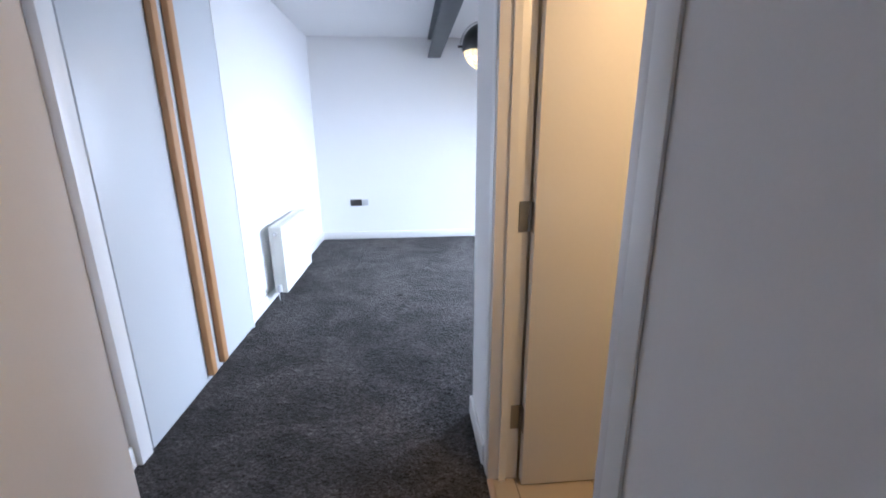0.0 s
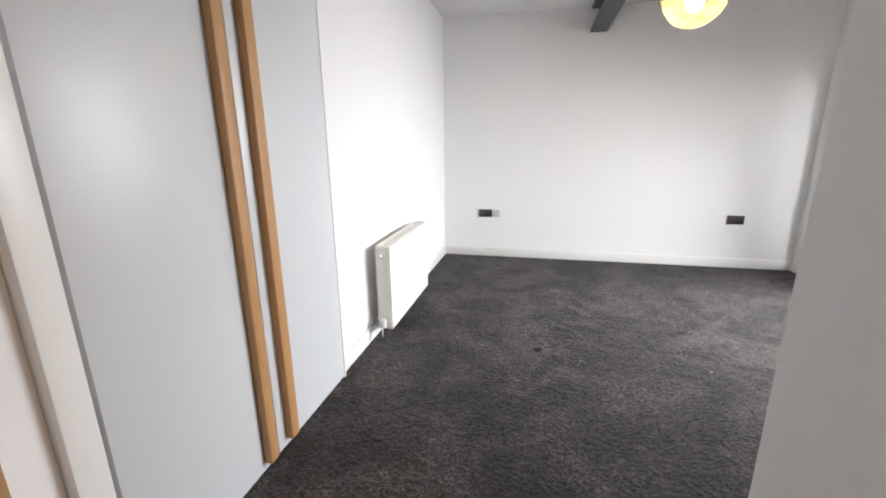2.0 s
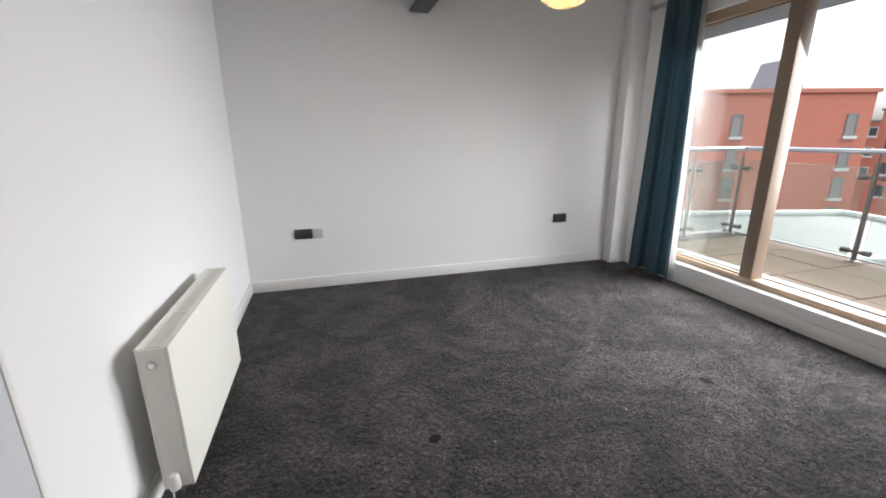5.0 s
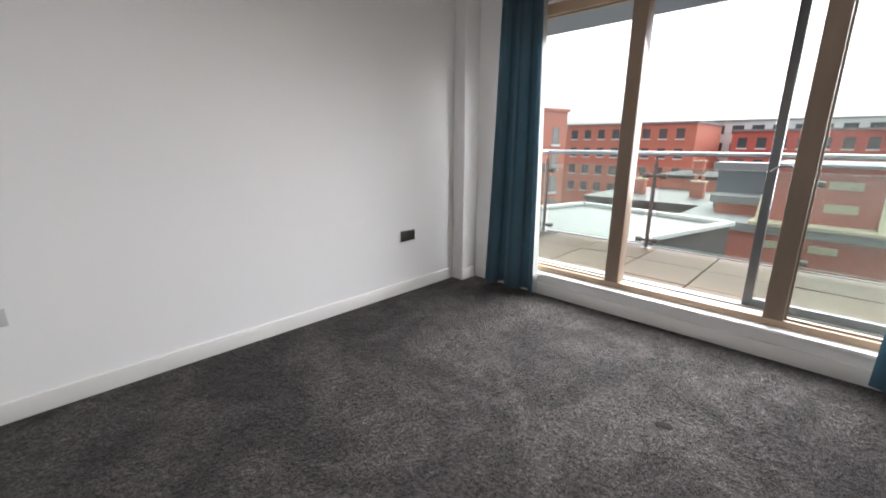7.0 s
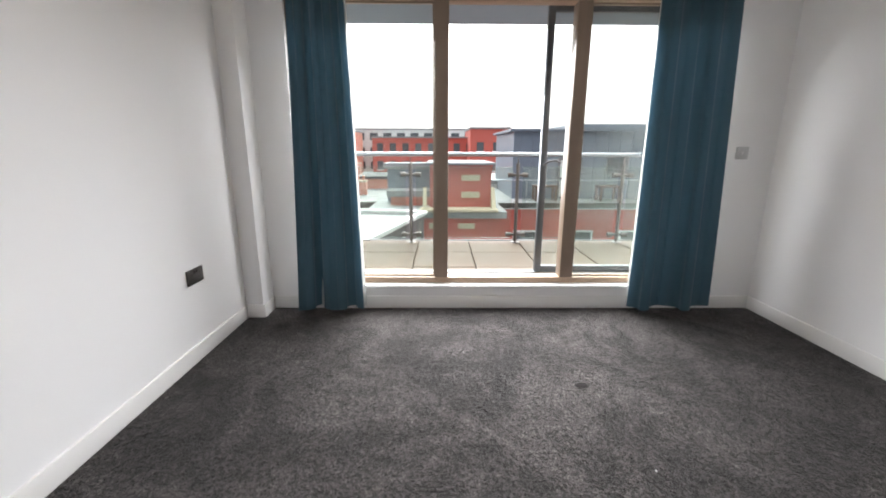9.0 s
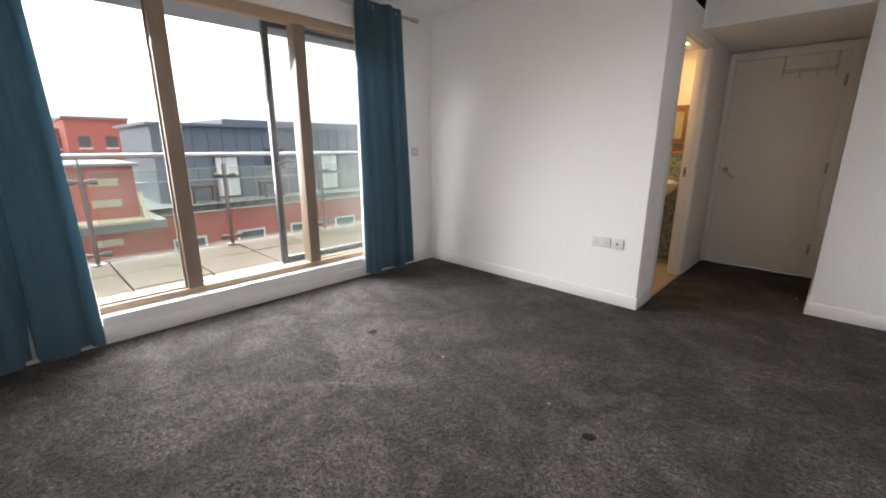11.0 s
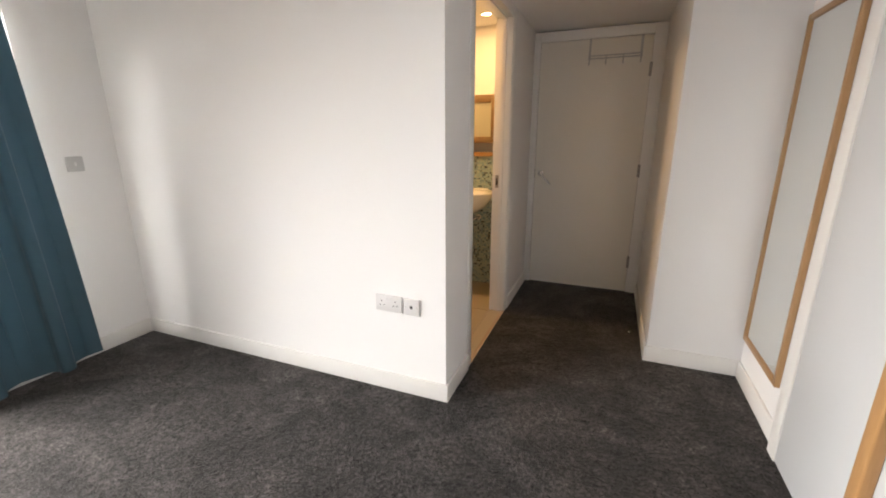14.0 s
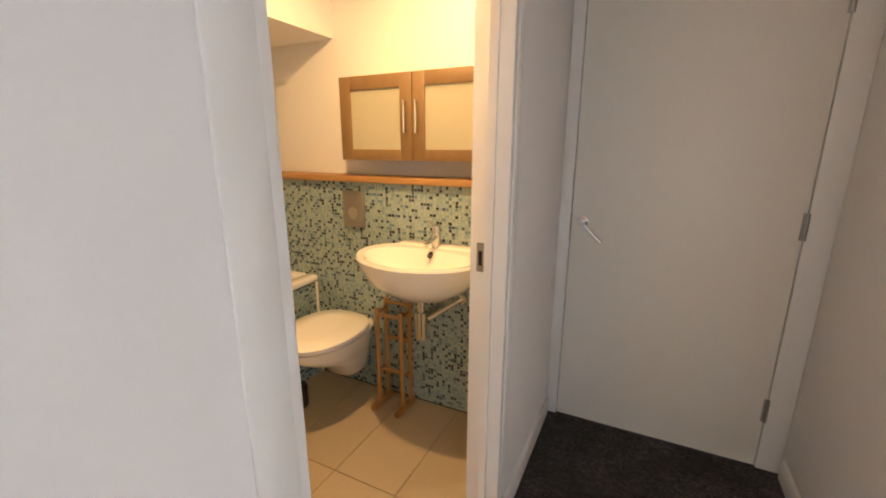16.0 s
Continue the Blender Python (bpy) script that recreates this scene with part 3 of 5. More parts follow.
# ---- radiator ----
def radiator():
    r = thing("radiator", (-1.34, 1.985, 0.0), "white enamelled flat-panel radiator with a slotted top grille", "radiator")
    x0, x1, y0, y1, z0, z1 = -1.388, -1.291, 1.540, 2.430, 0.090, 0.636
    part("front_panel", B(x1 - 0.012, x1, y0 + 0.002, y1 - 0.002, z0, z1, bevel=0.003), RAD_WHITE, r)
    part("rear_panel", B(x0, x0 + 0.012, y0 + 0.002, y1 - 0.002, z0, z1 + 0.004, bevel=0.003), RAD_WHITE, r)
    for y in (y0, y1 - 0.010):
        s = part("side_panel", B(x0 + 0.012, x1 - 0.012, y, y + 0.010, z0 + 0.004, z1 - 0.001, bevel=0.002), RAD_WHITE, r)
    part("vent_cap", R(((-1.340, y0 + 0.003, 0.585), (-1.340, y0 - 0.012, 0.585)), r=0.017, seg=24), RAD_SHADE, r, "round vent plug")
    part("vent_screw", R(((-1.340, y0 - 0.010, 0.585), (-1.340, y0 - 0.016, 0.585)), r=0.009, seg=16), CHROME, r)
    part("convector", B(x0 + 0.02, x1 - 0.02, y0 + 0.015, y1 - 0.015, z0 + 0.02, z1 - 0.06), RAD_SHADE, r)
    g = part("grille_rim", B(x0 + 0.012, x0 + 0.024, y0 + 0.01, y1 - 0.01, z1 - 0.01, z1 + 0.001, x1 - 0.024, x1 - 0.012, y0 + 0.01, y1 - 0.01, z1 - 0.01, z1 + 0.001), RAD_WHITE, r)
    n = 84
    me = mesh_of("grille_slat", B(x0 + 0.024, x1 - 0.024, -0.0034, 0.0034, -0.008, 0.0), RAD_WHITE)
    for i in range(n):
        o = new("grille_slat", me)
        o.parent = g
        o.matrix_basis = pose(0, y0 + 0.02 + (y1 - y0 - 0.04) * i / (n - 1), z1)
    part("grille_clip", B(x0 + 0.024, x1 - 0.024, 1.835, 1.852, z1 - 0.006, z1 + 0.003, bevel=0.001), RAD_WHITE, r)
    v = part("valve", R(((-1.340, y0 - 0.028, 0.055), (-1.340, y0 - 0.028, 0.115)), r=0.012, seg=16), CHROME, r, "chrome radiator valve")
    part("valve_cap", lathe([(0, 0.0), (0.017, 0.0), (0.019, 0.012), (0.017, 0.045), (0.012, 0.055), (0, 0.056)], (-1.340, y0 - 0.028, 0.115), 20), PLASTIC_WHITE, v, "white plastic valve cap")
    part("valve_neck", R(((-1.340, y0 - 0.028, 0.095), (-1.340, y0 + 0.004, 0.112)), r=0.010), CHROME, v)
    part("pipe", R(((-1.340, y0 - 0.028, 0.0), (-1.340, y0 - 0.028, 0.06)), r=0.008), CHROME, r)
    part("pipe", R(((-1.340, y1 + 0.02, 0.0), (-1.340, y1 + 0.02, 0.10)), ((-1.340, y1 + 0.02, 0.10), (-1.340, y1 - 0.004, 0.112)), r=0.008), CHROME, r)
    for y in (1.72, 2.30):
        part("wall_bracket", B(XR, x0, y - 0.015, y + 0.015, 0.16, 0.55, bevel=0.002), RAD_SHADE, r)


radiator()


# ---- sockets and switches ----
def plate(name, label, category, centre, normal, w, h, material, holes=(), hole_material=None, depth=0.011):
    """A wall plate: centre on the wall, the way it faces, its size, and small inset marks (u, v, du, dv)."""
    n = Vector(normal)
    u = Vector((0, 0, 1)).cross(n)
    m = Matrix((( u.x, 0, n.x, centre[0]), (u.y, 0, n.y, centre[1]), (0, 1, 0, centre[2]), (0, 0, 0, 1)))
    th = thing(name, centre, label, category)
    bm = B(-w / 2, w / 2, -h / 2, h / 2, 0, depth, bevel=0.003)
    bm.transform(m)
    part("face_plate", bm, material, th)
    for a, b, du, dv, nm, mt, out in holes:
        bm = B(a - du / 2, a + du / 2, b - dv / 2, b + dv / 2, depth - 0.003, depth + out)
        bm.transform(m)
        part(nm, bm, mt, th)
    return th


def double_socket(x, material, name, label, insert, facing, y, z):
    holes = []
    for s in (-1, 1):
        c = s * 0.038
        holes += [(c, 0.012, 0.004, 0.009, "earth_slot", BLACK, 0.0006), (c - 0.011, -0.010, 0.008, 0.004, "pin_slot", BLACK, 0.0006), (c + 0.011, -0.010, 0.008, 0.004, "pin_slot", BLACK, 0.0006)]
        holes += [(s * 0.012, 0.026, 0.009, 0.016, "rocker", insert, 0.004)]
    return plate(name, label, "socket", (x, y, z), facing, 0.148, 0.086, material, holes)


double_socket(0.308, PLASTIC_WHITE, "double_socket", "white plastic double power socket low on the wall", PLASTIC_WHITE, (0, 1, 0), 0.0, 0.497)
plate("aerial_socket", "white plastic aerial socket beside the power socket", "socket", (0.180, 0.0, 0.495), (0, 1, 0), 0.086, 0.086, PLASTIC_WHITE,
      [(0, 0, 0.014, 0.014, "aerial_port", BLACK, 0.002), (-0.03, 0, 0.005, 0.005, "screw", STEEL, 0.001), (0.03, 0, 0.005, 0.005, "screw", STEEL, 0.001)])
double_socket(-0.978, DARK_STEEL, "double_socket", "black nickel double power socket on the far wall", BLACK, (0, -1, 0), YF, 0.490)
plate("blank_plate", "pale grey blank plate beside the dark socket", "wall plate", (-0.860, YF, 0.490), (0, -1, 0), 0.080, 0.080, PLASTIC_GREY, [])
double_socket(1.495, DARK_STEEL, "double_socket", "black nickel double power socket near the window", BLACK, (0, -1, 0), YF, 0.488)
plate("light_switch", "pale grey light switch beside the curtain", "switch", (XN, 0.242, 1.170), (-1, 0, 0), 0.086, 0.086, PLASTIC_GREY, [(0, 0, 0.010, 0.02, "rocker", PLASTIC_WHITE, 0.004)])


# ---- pendant lamp ----
def pendant():
    c = (0.39, 2.07, 2.055)
    p = thing("pendant_lamp", (0.39, 2.07, HIGH), "lit globe pendant lamp, black dome above amber glass", "pendant lamp")
    R0 = 0.184
    up = [(R0 * math.cos(a), R0 * math.sin(a)) for a in [radians(d) for d in range(-12, 91, 6)]]
    part("dome", lathe(up + [(0.0, R0 - 0.006)] + [((R0 - 0.006) * math.cos(radians(d)), (R0 - 0.006) * math.sin(radians(d))) for d in range(84, -13, -6)], c, 48), DOME_BLACK, p, "black enamelled half-globe")
    dn = [((R0 - 0.009) * math.cos(a), R0 * math.sin(a)) for a in [radians(d) for d in (-11, -16, -22, -28, -34, -40, -46, -52, -58, -64, -70, -76, -82, -87, -90)]]
    g = part("glass_bowl", lathe(dn, c, 48), LAMP_GLASS, p, "amber glass half-globe")
    g.visible_shadow = False
    part("lamp_holder", lathe([(0.0, 0.06), (0.095, 0.06), (0.098, 0.05), (0.098, -0.035), (0.090, -0.035), (0.088, 0.045), (0, 0.045)], c, 36), DOME_BLACK, p, "black shade inside the globe")
    part("bulb", lathe([(0.018, 0.03), (0.022, 0.0), (0.038, -0.03), (0.044, -0.055), (0.036, -0.082), (0.018, -0.097), (0, -0.10)], c, 24), BULB, p, "glowing bulb")
    ring = bmesh.new()
    seg = 40
    for s in range(seg):
        a0, a1 = math.pi * s / seg, math.pi * (s + 1) / seg
        q = R0 + 0.016
        rod(ring, (c[0] + q * math.cos(a0), c[1], c[2] + q * math.sin(a0)), (c[0] + q * math.cos(a1), c[1], c[2] + q * math.sin(a1)), 0.006, seg=8)
    part("bracket", ring, STEEL, p, "steel bow over the globe")
    for s in (-1, 1):
        part("pivot", R(((c[0] + s * (R0 - 0.004), c[1], c[2]), (c[0] + s * (R0 + 0.036), c[1], c[2])), r=0.010), DARK_STEEL, p)
    part("cord", R(((c[0], c[1], c[2] + R0 + 0.014), (c[0], c[1], HIGH - 0.02)), r=0.004, seg=10), BLACK, p)
    part("ceiling_rose", lathe([(0, -0.03), (0.02, -0.03), (0.05, -0.012), (0.052, 0.0), (0, 0.0)], (c[0], c[1], HIGH), 30), DOME_BLACK, p)


pendant()


# ---- entrance door, shut ----
def hinge(parent, x, y, z, axis):
    bm = bmesh.new()
    rod(bm, (x, y, z - 0.05), (x, y, z + 0.05), 0.0065, seg=12)
    if axis == "x":
        box(bm, x - 0.013, x + 0.013, y - 0.006, y - 0.003, z - 0.05, z + 0.05)
    else:
        box(bm, x + 0.003, x + 0.006, y - 0.034, y + 0.034, z - 0.05, z + 0.05)
    return part("hinge", bm, HINGE_STEEL, parent, "satin steel butt hinge")


def lever(parent, base, out, along):
    """A lever handle: a round rose, a neck and a bar."""
    b, o, a = Vector(base), Vector(out), Vector(along)
    h = part("door_handle", R((b, b + o * 0.009), r=0.026, seg=28), CHROME, parent, "chrome lever handle on a round rose")
    bm = bmesh.new()
    rod(bm, b + o * 0.009, b + o * 0.048, 0.010, seg=16)
    rod(bm, b + o * 0.046 - a * 0.008, b + o * 0.046 + a * 0.118, 0.0095, 0.0080, seg=16)
    bmesh.ops.create_uvsphere(bm, u_segments=12, v_segments=8, radius=0.0085, matrix=Matrix.Translation(b + o * 0.046 + a * 0.118))
    part("lever", bm, CHROME, h)


def entrance():
    d = thing("door_1", (-0.46, YD, 0), "flush cream-painted entrance door, closed, with a lever handle", "door", kind="structure")
    y = YD
    part("door_frame", B(-0.051, 0.0, y - 0.10, y + 0.004, 0, 2.12, XC, -0.886, y - 0.10, y + 0.004, 0, 2.12, -0.886, -0.051, y - 0.10, y + 0.004, 2.046, 2.12, bevel=0.003), GLOSS_WHITE, d, "cream painted door frame")
    part("door_stop", B(-0.075, -0.051, y - 0.085, y - 0.05, 0, 2.046, -0.886, -0.862, y - 0.085, y - 0.05, 0, 2.046), GLOSS_WHITE, d)
    leaf = part("door_leaf", B(-0.882, -0.055, y - 0.044, y, 0.008, 2.042, bevel=0.0015), DOOR_PAINT, d, "flush cream-painted door leaf")
    for z in (0.273, 1.04, 1.80):
        hinge(d, -0.884, y + 0.006, z, "x")
    lever(leaf, (-0.105, y, 1.0), (0, 1, 0), Vector((-0.72, 0, -0.69)).normalized())
    part("latch_plate", B(-0.0555, -0.0525, y - 0.035, y + 0.0005, 0.96, 1.04), HINGE_STEEL, d)


entrance()


def door_hooks():
    y = YD + 0.012
    h = thing("over_door_hooks", (-0.62, YD, 1.9), "wire hook rack hung over the top of the door", "hook rack")
    for x in (-0.435, -0.805):
        part("strap", B(x - 0.008, x + 0.008, YD + 0.001, YD + 0.004, 1.89, 2.0435, x - 0.008, x + 0.008, YD - 0.02, YD + 0.004, 2.0425, 2.0445), STEEL, h)
    part("rail", R(((-0.815, y, 1.918), (-0.425, y, 1.918)), r=0.004, seg=10), STEEL, h)
    part("rail", R(((-0.815, y, 1.898), (-0.425, y, 1.898)), r=0.004, seg=10), STEEL, h)
    for x in (-0.435, -0.558, -0.682, -0.805):
        part("hook", R(((x, y, 1.918), (x, y + 0.004, 1.860)), ((x, y + 0.004, 1.860), (x, y + 0.03, 1.850)), ((x, y + 0.03, 1.850), (x, y + 0.038, 1.872)), r=0.004, seg=10), STEEL, h)


door_hooks()

# flattened furniture marks in the pile, and lint
DENTED = mat("flattened_carpet_pile", (0.033, 0.029, 0.028), 0.95, vary=0.3, scale=30, fine=190, bump=0.5, dist=0.006, spec=0.1)
MARKS = ((-0.378, 1.629, 0.034), (1.152, 1.648, 0.038))
LINT = ((0.568, 1.561), (-0.13, 1.537))
marks = bmesh.new()
for x, y, w in MARKS:
    bmesh.ops.create_cone(marks, cap_ends=True, segments=9, radius1=w, radius2=w * 0.8, depth=0.0016, matrix=Matrix.Translation((x, y, 0.0009)) @ Matrix.Rotation(x * 7, 4, "Z") @ Matrix.Diagonal((1.0, 0.72, 1.0, 1.0)))
structure("carpet_marks", marks, DENTED, "dark dents left in the pile by furniture feet")
for x, y in LINT:
    solid("lint", B(x - 0.004, x + 0.004, y - 0.003, y + 0.003, 0.0, 0.004, bevel=0.001), PLASTIC_GREY, "tiny pale speck of lint on the carpet", "litter", group="specks on the carpet")
# a scrap on the carpet
solid("carpet_scrap", B(-0.902, -0.888, -1.190, -1.178, 0.0, 0.004, bevel=0.001), PLASTIC_WHITE, "tiny white scrap lying on the lobby carpet", "litter")


# ---- bathroom doorway and its open door ----
def bathroom_door():
    d = thing("door_2", (0.06, -0.42, 0), "flush cream bathroom door standing open into the bathroom", "door", kind="structure")
    part("door_lining", B(-0.002, 0.114, BY1 - 0.018, BY1, 0, BZ, -0.002, 0.114, BY0, BY0 + 0.028, 0, BZ, -0.002, 0.114, BY0, BY1, BZ, BZ + 0.024, bevel=0.002), GLOSS_WHITE, d, "white painted door lining")
    part("door_stop", B(0.04, 0.065, BY0 + 0.028, BY0 + 0.040, 0, BZ, 0.04, 0.065, BY1 - 0.030, BY1 - 0.018, 0, BZ, 0.04, 0.065, BY0 + 0.04, BY1 - 0.04, BZ - 0.012, BZ), GLOSS_WHITE, d)
    part("architrave", B(-0.006, 0.0, BY0 - 0.045, BY0, 0, BZ + 0.045, -0.005, 0.0, BY1, BY1 + 0.058, 0, BZ + 0.045, bevel=0.002), GLOSS_WHITE, d, "narrow white painted architrave")
    yl = BY1 - 0.021
    leaf = part("door_leaf", B(0.122, 0.880, yl - 0.040, yl, 0.008, BZ - 0.006, bevel=0.0015), DOOR_PAINT, d, "flush cream-painted door leaf")
    for z in (0.285, 1.055, 1.80):
        bm = bmesh.new()
        rod(bm, (0.117, yl - 0.003, z - 0.05), (0.117, yl - 0.003, z + 0.05), 0.006, seg=12)
        box(bm, 0.080, 0.116, yl - 0.0005, yl + 0.0045, z - 0.05, z + 0.05)
        box(bm, 0.1190, 0.1225, yl - 0.032, yl - 0.004, z - 0.05, z + 0.05)
        part("hinge", bm, HINGE_STEEL, d, "satin steel butt hinge")
    lever(leaf, (0.825, yl - 0.040, 1.0), (0, -1, 0), (-1, 0, 0))
    part("strike_plate", B(0.068, 0.092, BY0 + 0.0275, BY0 + 0.030, 0.955, 1.045), HINGE_STEEL, d, "steel strike plate")
    part("strike_slot", B(0.074, 0.086, BY0 + 0.029, BY0 + 0.031, 0.975, 1.02), BLACK, d)
    part("threshold", B(-0.006, 0.018, BY0 + 0.028, BY1 - 0.018, 0.0, 0.006, bevel=0.002), BEECH_ACROSS, d, "thin timber threshold strip")


bathroom_door()

# ---- bathroom ----
XB, YB, YT = 2.30, -1.92, -1.79
structure("floor_bathroom", B(0.10, XB, YB - 0.05, -0.12, -0.12, -0.008), GROUT, "tile bed with grey grout joints")
structure("ceiling_bathroom", B(0.10, XB + 0.1, YB - 0.1, -0.12, 2.20, 2.35), CEILING_PAINT, "white bathroom ceiling with downlights")
structure("wall_bathroom_back", B(0.10, XB + 0.1, YB - 0.10, YB, 0, 2.20), WHITE_WALL, "white painted bathroom wall above the tiles")
structure("wall_bathroom_end", B(XB, XB + 0.1, YB, -0.12, 0, 2.20), WHITE_WALL, "white painted end wall of the bathroom")
structure("ceiling_bulkhead", B(1.20, XB, YB, -0.12, 1.87, 2.20), CEILING_PAINT, "lowered white bulkhead over the bath")
structure("wall_tiled", B(0.10, XB, YB, YT - 0.006, 0, 1.15), TILE_GROUT, "boxed-out half wall carrying the mosaic")


def mosaic(name, parent, origin, u, v, n, nu, nv, pitch, seed):
    """Small glass squares, each a raised piece with its own edges."""
    rnd = random.Random(seed)
    bm = bmesh.new()
    o, u, v, n = Vector(origin), Vector(u), Vector(v), Vector(n)
    s, h = pitch * 0.45, 0.003
    for i in range(nu):
        for j in range(nv):
            c = o + u * (pitch * (i + 0.5)) + v * (pitch * (j + 0.5))
            k = h * rnd.uniform(0.8, 1.15)
            low = [bm.verts.new(c + u * (a * s) + v * (b * s)) for a, b in ((-1, -1), (1, -1), (1, 1), (-1, 1))]
            top = [bm.verts.new(c + u * (a * s * 0.9) + v * (b * s * 0.9) + n * k) for a, b in ((-1, -1), (1, -1), (1, 1), (-1, 1))]
            bm.faces.new(top)
            for q in range(4):
                bm.faces.new((low[q], low[(q + 1) % 4], top[(q + 1) % 4], top[q]))
    bmesh.ops.recalc_face_normals(bm, faces=bm.faces)
    ob = part(name, bm, MOSAIC, parent, "blue-green glass mosaic tiles")
    ob["kind"] = "stuff"
    return ob


tiled = bpy.data.objects["wall_tiled"]
mosaic("mosaic_tiles", tiled, (0.101, YT - 0.007, 0.0), (1, 0, 0), (0, 0, 1), (0, 1, 0), 132, 69, 0.01665, 3)

solid("dado_shelf", B(0.10, XB, YB, YT + 0.022, 1.15, 1.182, bevel=0.005), SHELF_WOOD, "oak shelf capping the mosaic half wall", "shelf", kind="structure")

# floor tiles
tile_mesh = mesh_of("floor_tile", B(-0.1485, 0.1485, -0.2985, 0.2985, -0.008, 0.0, bevel=0.0012, seg=1), FLOOR_TILE)
bath_floor = bpy.data.objects["floor_bathroom"]
for i in range(6):
    for j in range(3):
        o = new("floor_tile", tile_mesh)
        o.parent = bath_floor
        o.matrix_basis = pose(0.255 + 0.3 * i, -1.49 + 0.6 * j, 0.0)
part("floor_tile", B(0.018, 0.103, BY0 + 0.03, BY1 - 0.02, -0.003, 0.002, bevel=0.001, seg=1), FLOOR_TILE, bath_floor)


def cabinet():
    c = thing("bathroom_cabinet", (0.60, YB, 1.26), "walnut wall cabinet with two frosted glass doors", "cabinet")
    y1 = YB + 0.15
    part("body", B(0.225, 1.034, YB, y1, 1.262, 1.645, bevel=0.002), CABINET_WOOD, c)
    for x0, x1, hx in ((0.225, 0.628, 0.600), (0.631, 1.034, 0.660)):
        f = 0.062
        d = part("door", B(x0, x0 + f, y1 + 0.002, y1 + 0.022, 1.262, 1.645, x1 - f, x1, y1 + 0.002, y1 + 0.022, 1.262, 1.645,
                          x0 + f, x1 - f, y1 + 0.002, y1 + 0.022, 1.262, 1.312, x0 + f, x1 - f, y1 + 0.002, y1 + 0.022, 1.585, 1.645, bevel=0.0015), CABINET_WOOD, c)
        part("glass_panel", B(x0 + f, x1 - f, y1 + 0.006, y1 + 0.014, 1.312, 1.585), FROSTED, d, "frosted glass door panel")
        part("handle", R(((hx, y1 + 0.046, 1.385), (hx, y1 + 0.046, 1.525)), ((hx, y1 + 0.02, 1.395), (hx, y1 + 0.046, 1.395)), ((hx, y1 + 0.02, 1.515), (hx, y1 + 0.046, 1.515)), r=0.005), CHROME, d, "slim chrome bar handle")


cabinet()


def oval(bm, cx, cy, z, a, b_front, b_back, seg=40, square=1.0):
    """A ring of points: half-width a, reaching b_front to +y and b_back to -y; square under 1 fills its corners."""
    ring = []
    for i in range(seg):
        t = 2 * math.pi * i / seg
        c, s = math.cos(t), math.sin(t)
        c, s = math.copysign(abs(c) ** square, c), math.copysign(abs(s) ** square, s)
        ring.append(bm.verts.new((cx + a * c, cy + (b_front if s > 0 else b_back) * s, z)))
    return ring


def loft(bm, rings, cap_start=True, cap_end=True):
    for a, b in zip(rings, rings[1:]):
        n = len(a)
        for i in range(n):
            bm.faces.new((a[i], a[(i + 1) % n], b[(i + 1) % n], b[i]))
    if cap_start:
        bm.faces.new(rings[0])
    if cap_end:
        bm.faces.new(rings[-1])
    bmesh.ops.recalc_face_normals(bm, faces=bm.faces)
    return bm


